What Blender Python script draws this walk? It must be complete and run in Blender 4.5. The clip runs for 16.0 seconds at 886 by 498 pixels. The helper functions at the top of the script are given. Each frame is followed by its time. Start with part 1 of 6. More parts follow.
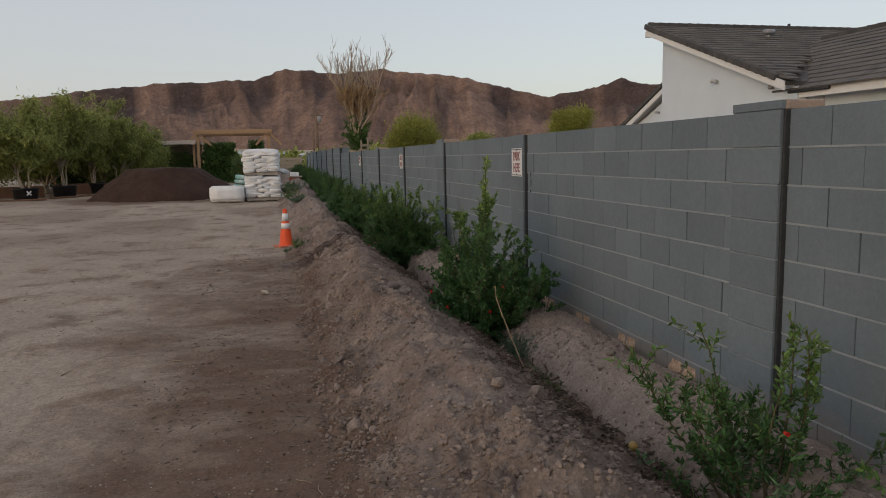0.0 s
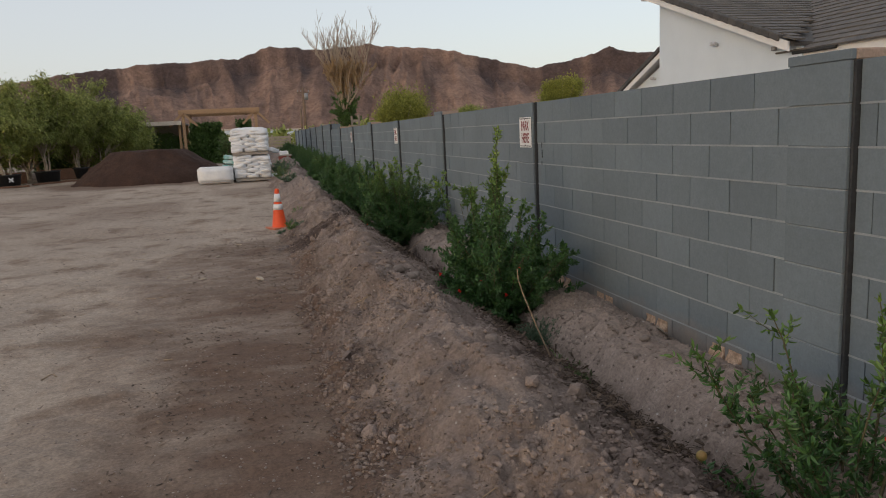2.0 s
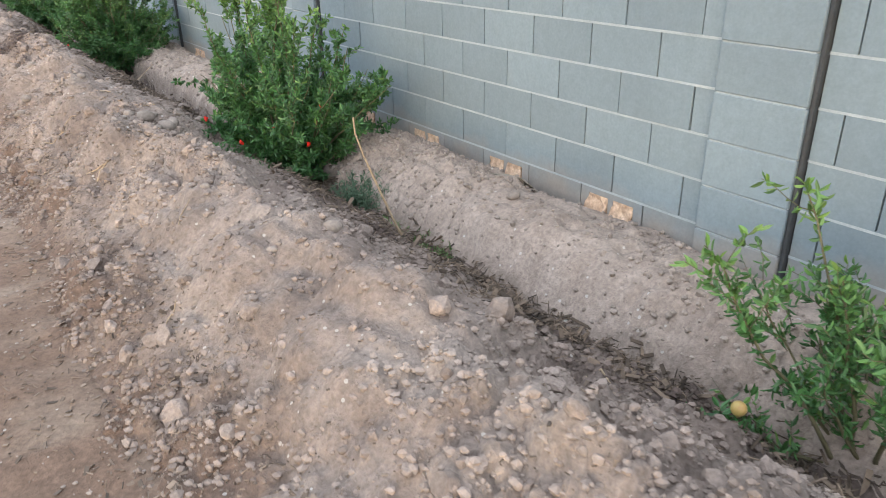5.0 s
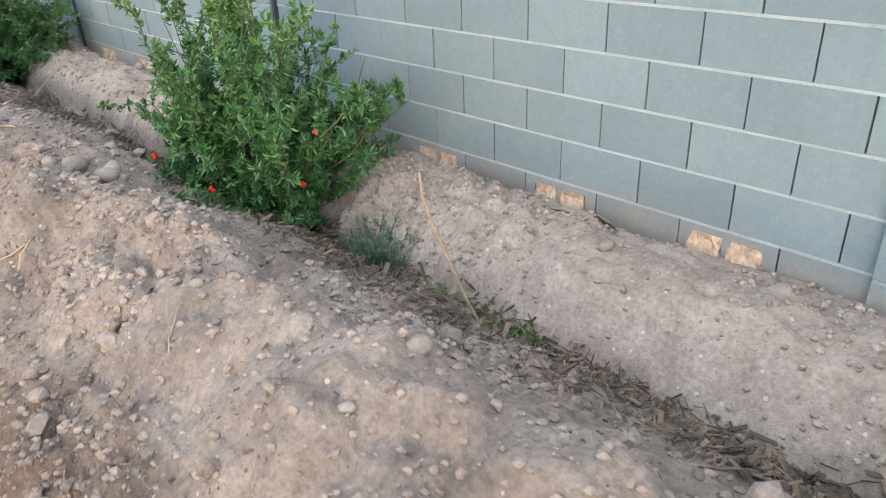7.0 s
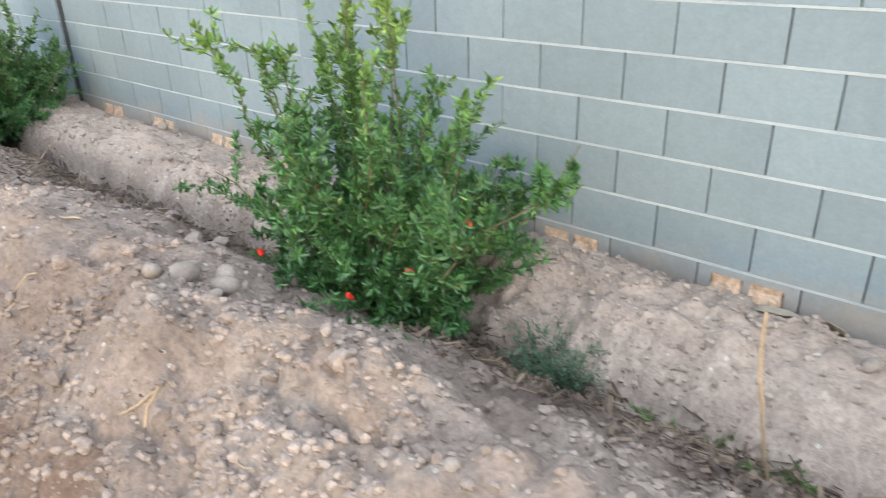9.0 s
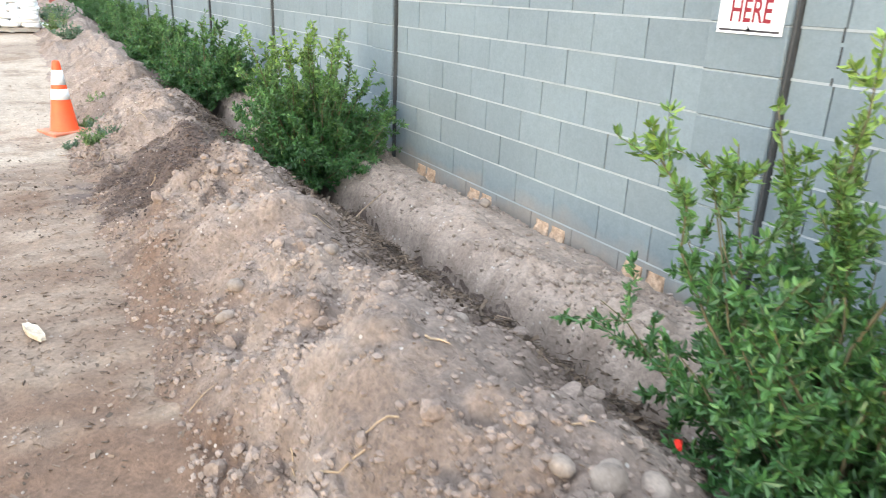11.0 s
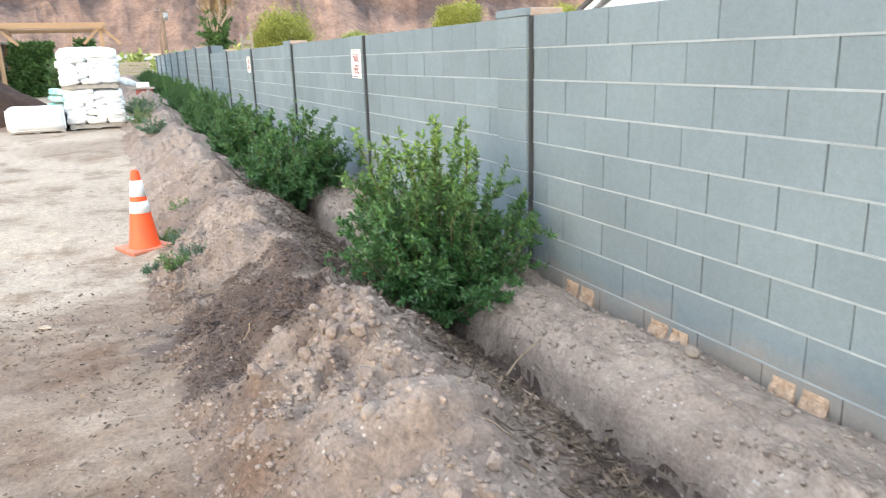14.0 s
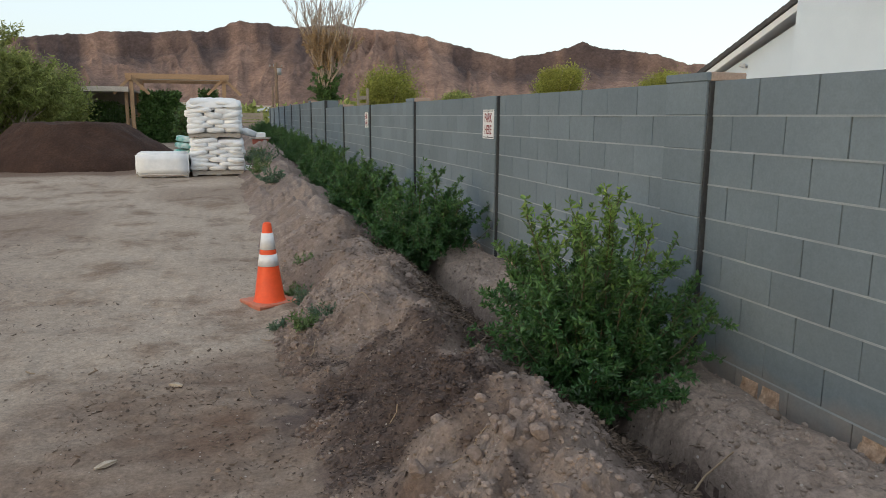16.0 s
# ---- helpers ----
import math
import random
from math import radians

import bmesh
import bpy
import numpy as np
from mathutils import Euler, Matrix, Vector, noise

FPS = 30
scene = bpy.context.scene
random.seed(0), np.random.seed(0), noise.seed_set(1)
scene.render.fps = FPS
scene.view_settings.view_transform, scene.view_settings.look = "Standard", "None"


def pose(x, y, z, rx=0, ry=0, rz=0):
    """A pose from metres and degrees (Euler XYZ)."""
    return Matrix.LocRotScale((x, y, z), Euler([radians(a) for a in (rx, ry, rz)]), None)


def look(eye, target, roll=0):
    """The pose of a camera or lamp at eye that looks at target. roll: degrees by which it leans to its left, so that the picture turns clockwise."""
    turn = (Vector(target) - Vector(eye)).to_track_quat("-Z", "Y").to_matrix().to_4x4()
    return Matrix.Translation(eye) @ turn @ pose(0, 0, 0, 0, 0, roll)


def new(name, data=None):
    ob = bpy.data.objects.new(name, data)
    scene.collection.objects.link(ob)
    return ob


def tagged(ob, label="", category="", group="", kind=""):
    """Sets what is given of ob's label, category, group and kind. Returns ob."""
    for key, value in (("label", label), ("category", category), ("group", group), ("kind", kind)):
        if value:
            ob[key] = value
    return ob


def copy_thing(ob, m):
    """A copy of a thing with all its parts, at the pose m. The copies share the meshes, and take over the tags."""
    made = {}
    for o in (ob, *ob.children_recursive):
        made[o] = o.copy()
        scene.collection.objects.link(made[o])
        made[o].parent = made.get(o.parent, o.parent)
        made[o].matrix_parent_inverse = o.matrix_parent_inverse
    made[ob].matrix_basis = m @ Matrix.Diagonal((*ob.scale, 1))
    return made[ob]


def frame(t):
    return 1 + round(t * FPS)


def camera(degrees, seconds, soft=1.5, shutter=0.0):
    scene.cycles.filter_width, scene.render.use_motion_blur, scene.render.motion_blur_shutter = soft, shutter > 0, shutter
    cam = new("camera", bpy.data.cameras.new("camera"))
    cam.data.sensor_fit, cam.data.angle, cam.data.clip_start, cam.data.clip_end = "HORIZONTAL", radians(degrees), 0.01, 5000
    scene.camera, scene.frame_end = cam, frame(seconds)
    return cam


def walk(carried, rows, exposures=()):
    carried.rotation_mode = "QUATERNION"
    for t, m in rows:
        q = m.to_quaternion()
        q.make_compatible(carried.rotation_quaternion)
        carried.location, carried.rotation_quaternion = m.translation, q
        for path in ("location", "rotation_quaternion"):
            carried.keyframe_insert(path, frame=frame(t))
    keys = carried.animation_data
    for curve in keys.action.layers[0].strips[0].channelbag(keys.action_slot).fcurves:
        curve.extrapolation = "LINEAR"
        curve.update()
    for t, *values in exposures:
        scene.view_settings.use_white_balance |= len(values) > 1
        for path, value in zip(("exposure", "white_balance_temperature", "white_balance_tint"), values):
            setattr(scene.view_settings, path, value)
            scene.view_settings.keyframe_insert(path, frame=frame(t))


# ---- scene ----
cam = camera(63.6, 16.0, soft=0.7, shutter=0.3)
PATH = [
    (0, (-0.203, 0.365, 1.511), (0.261, 2.294, 1.254), -1.2),
    (0.5, (-0.174, 0.451, 1.511), (0.261, 2.383, 1.235), -1.0),
    (1, (-0.21, 0.563, 1.508), (0.187, 2.504, 1.231), -1.3),
    (1.5, (-0.265, 0.668, 1.493), (0.154, 2.606, 1.23), -3.2),
    (2, (-0.231, 0.879, 1.49), (0.25, 2.793, 1.163), -2.8),
    (2.5, (-0.15, 1.087, 1.49), (0.377, 2.975, 1.095), -1.7),
    (3, (-0.082, 1.339, 1.485), (0.4, 3.231, 1.054), -1.4),
    (3.5, (-0.178, 1.53, 1.445), (0.386, 3.386, 0.957), -1.1),
    (4, (-0.204, 1.789, 1.39), (0.665, 3.472, 0.748), -0.6),
    (4.2, (-0.207, 1.885, 1.378), (0.744, 3.502, 0.684), 0.4),
    (6.3, (-0.023, 3.174, 1.393), (1.116, 4.54, 0.48), -2.6),
    (6.5, (-0.003, 3.267, 1.362), (1.142, 4.635, 0.458), -1.6),
    (7, (-0.01, 3.567, 1.365), (1.207, 4.861, 0.446), -2.6),
    (7.5, (-0.09, 3.81, 1.383), (1.222, 5.032, 0.495), -2.2),
    (8, (-0.074, 4.105, 1.363), (1.298, 5.261, 0.478), -2.2),
    (8.5, (-0.089, 4.344, 1.359), (1.318, 5.427, 0.439), 1.1),
    (9, (-0.198, 4.66, 1.401), (1.166, 5.864, 0.57), -1.5),
    (9.5, (-0.238, 4.951, 1.392), (1.055, 6.27, 0.625), -0.4),
    (10, (-0.19, 5.257, 1.356), (0.925, 6.763, 0.657), -1.5),
    (10.2, (-0.251, 5.347, 1.358), (0.841, 6.875, 0.67), 1.8),
    (12.3, (-0.068, 6.463, 1.458), (0.687, 8.197, 0.807), -1.4),
    (12.5, (-0.078, 6.544, 1.463), (0.667, 8.283, 0.816), -1.2),
    (13, (-0.137, 6.732, 1.514), (0.637, 8.461, 0.874), -4.4),
    (13.5, (-0.127, 6.935, 1.486), (0.719, 8.631, 0.849), -2.1),
    (14, (-0.035, 7.136, 1.489), (0.75, 8.9, 0.967), -1.7),
    (14.5, (-0.031, 7.307, 1.498), (0.652, 9.127, 1.028), -2.0),
    (15, (-0.172, 7.517, 1.509), (0.514, 9.355, 1.121), -2.8),
    (15.5, (-0.259, 7.603, 1.491), (0.382, 9.465, 1.142), -0.6),
    (16, (-0.273, 7.651, 1.505), (0.303, 9.531, 1.141), 0.4),
]
# White balance and brightness follow the phone's automatic exposure.
walk(cam, [(t, look(eye, target, roll)) for t, eye, target, roll in PATH],
     exposures=[(0.0, -0.38, 6500, 14), (1.0, -0.22, 6500, 14), (2.0, -0.15, 6450, 14), (2.5, 0.12, 6400, 13), (3.0, 0.66, 6250, 12), (3.5, 1.36, 6050, 10), (4.2, 1.72, 5950, 8), (6.5, 1.82, 5900, 6), (7.0, 1.90, 5850, 5), (8.5, 1.92, 5850, 5), (9.0, 2.08, 5850, 5),
                (9.5, 2.26, 5850, 5), (10.0, 2.24, 5850, 5), (12.5, 1.94, 5900, 6), (14.0, 1.94, 5850, 5), (14.5, 1.90, 5850, 5), (15.0, 1.60, 5900, 6), (15.5, 0.87, 6050, 7), (16.0, 0.28, 6050, 7)])

# ---------------------------------------------------------------- light
SUN_ELEV, SUN_ROT = radians(8), radians(236)
world = bpy.data.worlds.new("dusk_sky")
scene.world = world
world.use_nodes = True
wn = world.node_tree
sky = wn.nodes.new("ShaderNodeTexSky")
sky.sky_type, sky.sun_disc = "NISHITA", False
sky.sun_elevation, sky.sun_rotation = SUN_ELEV, SUN_ROT
sky.air_density, sky.dust_density, sky.ozone_density = 1.0, 2.0, 1.5
# thin, even high cloud over the clear sky
wn.links.new(sky.outputs[0], wn.nodes["Background"].inputs[0])
wn.nodes["Background"].inputs[1].default_value = 0.10
veil = wn.nodes.new("ShaderNodeBackground")
veil.inputs[0].default_value, veil.inputs[1].default_value = (0.962, 0.965, 0.963, 1), 0.57
both = wn.nodes.new("ShaderNodeAddShader")
wn.links.new(wn.nodes["Background"].outputs[0], both.inputs[0])
wn.links.new(veil.outputs[0], both.inputs[1])
wn.links.new(both.outputs[0], wn.nodes["World Output"].inputs[0])
sun_data = bpy.data.lights.new("sun", "SUN")
sun_data.energy, sun_data.angle, sun_data.color = 0.16, radians(45), (1.0, 0.86, 0.74)
sun = new("sun", sun_data)
# Nishita measures its rotation clockwise from +y
toward = Vector((math.sin(SUN_ROT) * math.cos(SUN_ELEV), math.cos(SUN_ROT) * math.cos(SUN_ELEV), math.sin(SUN_ELEV)))
sun.rotation_euler = toward.to_track_quat("Z", "Y").to_euler()

# ---------------------------------------------------------------- helpers
rng = np.random.default_rng(7)
TABLE = rng.random((256, 256))


def vnoise(x, y, scale, seed=0):
    """Smooth value noise in -1..1 on arrays, features about `scale` metres."""
    u, v = np.asarray(x, float) / scale + 37.7 * seed + 1000.0, np.asarray(y, float) / scale + 91.3 * seed + 1000.0
    i, j = np.floor(u).astype(int), np.floor(v).astype(int)
    f, g = u - i, v - j
    f, g = f * f * f * (f * (f * 6 - 15) + 10), g * g * g * (g * (g * 6 - 15) + 10)
    a, b = TABLE[i % 256, j % 256], TABLE[(i + 1) % 256, j % 256]
    c, d = TABLE[i % 256, (j + 1) % 256], TABLE[(i + 1) % 256, (j + 1) % 256]
    return 2 * ((a * (1 - f) + b * f) * (1 - g) + (c * (1 - f) + d * f) * g) - 1


def smooth(a, b, x):
    s = np.clip((np.asarray(x, float) - a) / (b - a), 0, 1)
    return s * s * (3 - 2 * s)


def link(a, b, tree):
    tree.links.new(a, b)


def material(name, col, col2, scale=6.0, fine=80.0, rough=0.9, bump=0.3, metal=0.0, vary=0.0, island=False,
             attr=None, attr_col=None, speck=0.0, thin=0.0, depth=0.01, spec=0.3, fine_col=0.25, mid=0.0, attr2=None, attr2_col=None, stain=None, splash=False):
    """Two-scale procedural surface on world position; vary: per-object or per-island brightness spread."""
    m = bpy.data.materials.new(name)
    m.use_nodes = True
    t = m.node_tree
    n, bsdf = t.nodes, t.nodes["Principled BSDF"]
    pos = n.new("ShaderNodeNewGeometry")
    big = n.new("ShaderNodeTexNoise")
    big.inputs["Scale"].default_value, big.inputs["Detail"].default_value = scale, 5
    small = n.new("ShaderNodeTexNoise")
    small.inputs["Scale"].default_value, small.inputs["Detail"].default_value = fine * 0.55, 7
    small.inputs["Roughness"].default_value = 0.68
    for tex in (big, small):
        link(pos.outputs["Position"], tex.inputs["Vector"], t)
    ramp = n.new("ShaderNodeMapRange")
    ramp.inputs[1].default_value, ramp.inputs[2].default_value = 0.3, 0.7
    link(big.outputs["Fac"], ramp.inputs[0], t)
    mix = n.new("ShaderNodeMix")
    mix.data_type = "RGBA"
    mix.inputs[6].default_value, mix.inputs[7].default_value = (*col, 1), (*col2, 1)
    link(ramp.outputs[0], mix.inputs[0], t)
    out = mix.outputs[2]
    if stain:
        # patches of a third colour: colour, noise scale, thresholds
        sn = n.new("ShaderNodeTexNoise")
        sn.inputs["Scale"].default_value, sn.inputs["Detail"].default_value, sn.inputs["Roughness"].default_value = stain[1], 6, 0.62
        link(pos.outputs["Position"], sn.inputs["Vector"], t)
        sr = n.new("ShaderNodeMapRange")
        sr.inputs[1].default_value, sr.inputs[2].default_value = stain[2], stain[3]
        link(sn.outputs["Fac"], sr.inputs[0], t)
        sx_ = n.new("ShaderNodeMix")
        sx_.data_type = "RGBA"
        sx_.inputs[7].default_value = (*stain[0], 1)
        link(sr.outputs[0], sx_.inputs[0], t)
        link(out, sx_.inputs[6], t)
        out = sx_.outputs[2]
    if attr2:
        at2 = n.new("ShaderNodeAttribute")
        at2.attribute_name = attr2
        am2 = n.new("ShaderNodeMix")
        am2.data_type = "RGBA"
        am2.inputs[7].default_value = (*attr2_col, 1)
        link(at2.outputs["Fac"], am2.inputs[0], t)
        link(out, am2.inputs[6], t)
        out = am2.outputs[2]
    if attr:
        at = n.new("ShaderNodeAttribute")
        at.attribute_name = attr
        am = n.new("ShaderNodeMix")
        am.data_type = "RGBA"
        am.inputs[7].default_value = (*attr_col, 1)
        link(at.outputs["Fac"], am.inputs[0], t)
        link(out, am.inputs[6], t)
        out = am.outputs[2]
    if splash:
        # tan soil splashed up the foot of the wall, with a ragged upper edge
        sep = n.new("ShaderNodeSeparateXYZ")
        link(pos.outputs["Position"], sep.inputs[0], t)
        rag = n.new("ShaderNodeTexNoise")
        rag.inputs["Scale"].default_value, rag.inputs["Detail"].default_value = 3.5, 6
        link(pos.outputs["Position"], rag.inputs["Vector"], t)
        edge_ = n.new("ShaderNodeMath")
        edge_.operation, edge_.inputs[1].default_value = "MULTIPLY", 0.34
        link(rag.outputs["Fac"], edge_.inputs[0], t)
        gap = n.new("ShaderNodeMath")
        gap.operation = "SUBTRACT"
        link(edge_.outputs[0], gap.inputs[0], t)
        link(sep.outputs[2], gap.inputs[1], t)
        fade = n.new("ShaderNodeMapRange")
        fade.inputs[1].default_value, fade.inputs[2].default_value, fade.inputs[4].default_value = -0.01, 0.16, 0.6
        link(gap.outputs[0], fade.inputs[0], t)
        soil_ = n.new("ShaderNodeMix")
        soil_.data_type = "RGBA"
        soil_.inputs[7].default_value = (0.285, 0.225, 0.180, 1)
        link(fade.outputs[0], soil_.inputs[0], t)
        link(out, soil_.inputs[6], t)
        out = soil_.outputs[2]
    # fine grain as a brightness factor
    fr = n.new("ShaderNodeMapRange")
    fr.inputs[1].default_value, fr.inputs[2].default_value = 0.25, 0.75
    fr.inputs[3].default_value, fr.inputs[4].default_value = 1 - fine_col, 1 + fine_col
    link(small.outputs["Fac"], fr.inputs[0], t)
    factor = fr.outputs[0]
    if mid:
        mn = n.new("ShaderNodeTexNoise")
        mn.inputs["Scale"].default_value, mn.inputs["Detail"].default_value, mn.inputs["Roughness"].default_value = fine * 0.16, 4, 0.6
        link(pos.outputs["Position"], mn.inputs["Vector"], t)
        mr = n.new("ShaderNodeMapRange")
        mr.inputs[1].default_value, mr.inputs[2].default_value = 0.3, 0.7
        mr.inputs[3].default_value, mr.inputs[4].default_value = 1 - mid, 1 + mid
        link(mn.outputs["Fac"], mr.inputs[0], t)
        mm = n.new("ShaderNodeMath")
        mm.operation = "MULTIPLY"
        link(factor, mm.inputs[0], t)
        link(mr.outputs[0], mm.inputs[1], t)
        factor = mm.outputs[0]
    if vary:
        if island:
            src = pos.outputs["Random Per Island"]
        else:
            info = n.new("ShaderNodeObjectInfo")
            src = info.outputs["Random"]
        vr = n.new("ShaderNodeMapRange")
        vr.inputs[3].default_value, vr.inputs[4].default_value = 1 - vary, 1 + vary
        link(src, vr.inputs[0], t)
        mul = n.new("ShaderNodeMath")
        mul.operation = "MULTIPLY"
        link(factor, mul.inputs[0], t)
        link(vr.outputs[0], mul.inputs[1], t)
        factor = mul.outputs[0]
    tint = n.new("ShaderNodeVectorMath")
    tint.operation = "SCALE"
    link(out, tint.inputs[0], t)
    link(factor, tint.inputs["Scale"], t)
    out = tint.outputs[0]
    if speck:
        vor = n.new("ShaderNodeTexVoronoi")
        vor.inputs["Scale"].default_value = 45
        link(pos.outputs["Position"], vor.inputs["Vector"], t)
        lt = n.new("ShaderNodeMath")
        lt.operation = "LESS_THAN"
        lt.inputs[1].default_value = speck
        link(vor.outputs["Distance"], lt.inputs[0], t)
        half = n.new("ShaderNodeMath")
        half.operation = "MULTIPLY"
        half.inputs[1].default_value = 0.6
        few = n.new("ShaderNodeSeparateColor")
        link(vor.outputs["Color"], few.inputs[0], t)
        rare = n.new("ShaderNodeMath")
        rare.operation = "GREATER_THAN"
        rare.inputs[1].default_value = 0.97
        link(few.outputs[0], rare.inputs[0], t)
        both_ = n.new("ShaderNodeMath")
        both_.operation = "MULTIPLY"
        link(lt.outputs[0], both_.inputs[0], t)
        link(rare.outputs[0], both_.inputs[1], t)
        link(both_.outputs[0], half.inputs[0], t)
        sm = n.new("ShaderNodeMix")
        sm.data_type = "RGBA"
        sm.inputs[7].default_value = (0.52, 0.48, 0.44, 1)
        link(half.outputs[0], sm.inputs[0], t)
        link(out, sm.inputs[6], t)
        out = sm.outputs[2]
    link(out, bsdf.inputs["Base Color"], t)
    bsdf.inputs["Roughness"].default_value, bsdf.inputs["Metallic"].default_value = rough, metal
    bsdf.inputs["Specular IOR Level"].default_value = spec
    if bump:
        b = n.new("ShaderNodeBump")
        b.inputs["Strength"].default_value, b.inputs["Distance"].default_value = bump, depth
        link(small.outputs["Fac"], b.inputs["Height"], t)
        link(b.outputs[0], bsdf.inputs["Normal"], t)
    if thin:
        tr = n.new("ShaderNodeBsdfTranslucent")
        link(out, tr.inputs[0], t)
        ms = n.new("ShaderNodeMixShader")
        ms.inputs[0].default_value = thin
        link(bsdf.outputs[0], ms.inputs[1], t)
        link(tr.outputs[0], ms.inputs[2], t)
        link(ms.outputs[0], n["Material Output"].inputs[0], t)
    return m


def mesh_object(name, verts, faces, mat_, parent=None, label="", shade=False, attrs=None):
    """A mesh from arrays; faces may be one array of equal polygons or a list of them."""
    me = bpy.data.meshes.new(name)
    verts = np.asarray(verts, np.float32)
    groups = faces if isinstance(faces, list) else [faces]
    groups = [np.asarray(f, np.int32) for f in groups if len(f)]
    loops = np.concatenate([f.ravel() for f in groups])
    totals = np.concatenate([np.full(len(f), f.shape[1], np.int32) for f in groups])
    starts = np.concatenate([[0], np.cumsum(totals)[:-1]]).astype(np.int32)
    me.vertices.add(len(verts))
    me.vertices.foreach_set("co", verts.ravel())
    me.loops.add(len(loops))
    me.loops.foreach_set("vertex_index", loops)
    me.polygons.add(len(totals))
    me.polygons.foreach_set("loop_start", starts)
    me.polygons.foreach_set("loop_total", totals)
    for key, values in (attrs or {}).items():
        me.attributes.new(key, "FLOAT", "POINT").data.foreach_set("value", np.asarray(values, np.float32))
    me.update(calc_edges=True)
    me.validate()
    me.polygons.foreach_set("use_smooth", np.full(len(totals), bool(shade)))
    me.materials.append(mat_)
    ob = new(name, me)
    ob.parent = parent
    if label:
        ob["label"] = label
    return ob


def part(name, bm, mat_, parent=None, label="", shade=False):
    """Links a bmesh as one mesh object under a thing or part."""
    me = bpy.data.meshes.new(name)
    if shade:
        for f in bm.faces:
            f.smooth = True
    bm.to_mesh(me)
    bm.free()
    me.materials.append(mat_)
    ob = new(name, me)
    ob.parent = parent
    if label:
        ob["label"] = label
    return ob


def thing(name, label, category, at=(0, 0, 0), rz=0.0, group="", kind=""):
    ob = new(name)
    ob.matrix_basis = pose(*at, 0, 0, rz)
    return tagged(ob, label, category, group, kind)


def box(x0, x1, y0, y1, z0, z1, bevel=0.0, segs=1, bm=None):
    own = bm is None
    bm = bmesh.new() if own else bm
    r = bmesh.ops.create_cube(bm, size=1, matrix=Matrix.LocRotScale(((x0 + x1) / 2, (y0 + y1) / 2, (z0 + z1) / 2), None, (x1 - x0, y1 - y0, z1 - z0)))
    if bevel:
        edges = list({e for v in r["verts"] for e in v.link_edges})
        bmesh.ops.bevel(bm, geom=edges, offset=bevel, segments=segs, affect="EDGES")
    return bm


def tube_arrays(points, radii, sides=6):
    """Verts and quads of a tapered tube along a polyline."""
    p = np.asarray(points, float)
    d = np.gradient(p, axis=0)
    d /= np.linalg.norm(d, axis=1)[:, None] + 1e-9
    ref = np.where(np.abs(d[:, 2:3]) > 0.9, [[1.0, 0, 0]], [[0, 0, 1.0]])
    a = np.cross(d, ref)
    a /= np.linalg.norm(a, axis=1)[:, None] + 1e-9
    b = np.cross(d, a)
    ang = np.linspace(0, 2 * np.pi, sides, endpoint=False)
    r = np.asarray(radii, float)[:, None, None]
    v = p[:, None] + r * (np.cos(ang)[None, :, None] * a[:, None] + np.sin(ang)[None, :, None] * b[:, None])
    k = np.arange(len(p) - 1)[:, None] * sides
    s = np.arange(sides)[None]
    n = (s + 1) % sides
    f = np.stack([k + s, k + n, k + sides + n, k + sides + s], -1).reshape(-1, 4)
    return v.reshape(-1, 3), f


def join(chunks):
    vs, fs, base = [], [], 0
    for v, f in chunks:
        vs.append(v)
        fs.append(np.asarray(f) + base)
        base += len(v)
    return np.concatenate(vs), np.concatenate(fs)


ICO_V, ICO_F = None, None
_b = bmesh.new()
bmesh.ops.create_icosphere(_b, subdivisions=1, radius=1)
ICO_V = np.array([v.co[:] for v in _b.verts])
ICO_F = np.array([[v.index for v in f.verts] for f in _b.faces])
bmesh.ops.subdivide_edges(_b, edges=_b.edges[:], cuts=1, use_grid_fill=True)
bmesh.ops.triangulate(_b, faces=_b.faces[:])
_b.verts.index_update()
ICO2_V = np.array([v.co[:] for v in _b.verts])
ICO2_V /= np.linalg.norm(ICO2_V, axis=1)[:, None]
ICO2_F = np.array([[v.index for v in f.verts] for f in _b.faces])
_b.free()

# ---------------------------------------------------------------- materials
M_LOT = material("packed_dirt", (0.400, 0.323, 0.254), (0.322, 0.257, 0.200), 0.8, 90, 0.95, 0.9, attr="damp", attr_col=(0.150, 0.096, 0.067), speck=0.22, depth=0.010, fine_col=0.38, mid=0.16, stain=((0.222, 0.160, 0.116), 1.6, 0.52, 0.66), attr2="mulch", attr2_col=(0.088, 0.062, 0.054))
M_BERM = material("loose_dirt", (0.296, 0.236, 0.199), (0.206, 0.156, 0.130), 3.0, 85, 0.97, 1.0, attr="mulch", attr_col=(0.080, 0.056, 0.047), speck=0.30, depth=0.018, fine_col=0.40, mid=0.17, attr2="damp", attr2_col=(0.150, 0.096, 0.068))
M_BANK = material("pale_soil", (0.338, 0.270, 0.228), (0.255, 0.198, 0.164), 3.5, 90, 0.97, 0.9, attr="mulch", attr_col=(0.10, 0.076, 0.062), speck=0.34, depth=0.010, fine_col=0.36, mid=0.14)
M_CLOD = material("dirt_clod", (0.275, 0.219, 0.186), (0.195, 0.148, 0.124), 5, 110, 0.97, 0.9, vary=0.18, depth=0.010, fine_col=0.4)
M_CLODS = material("crumbled_dirt", (0.296, 0.236, 0.199), (0.206, 0.156, 0.130), 3.0, 110, 0.97, 0.6, vary=0.22, island=True, depth=0.006, attr="mulch", attr_col=(0.080, 0.056, 0.047))
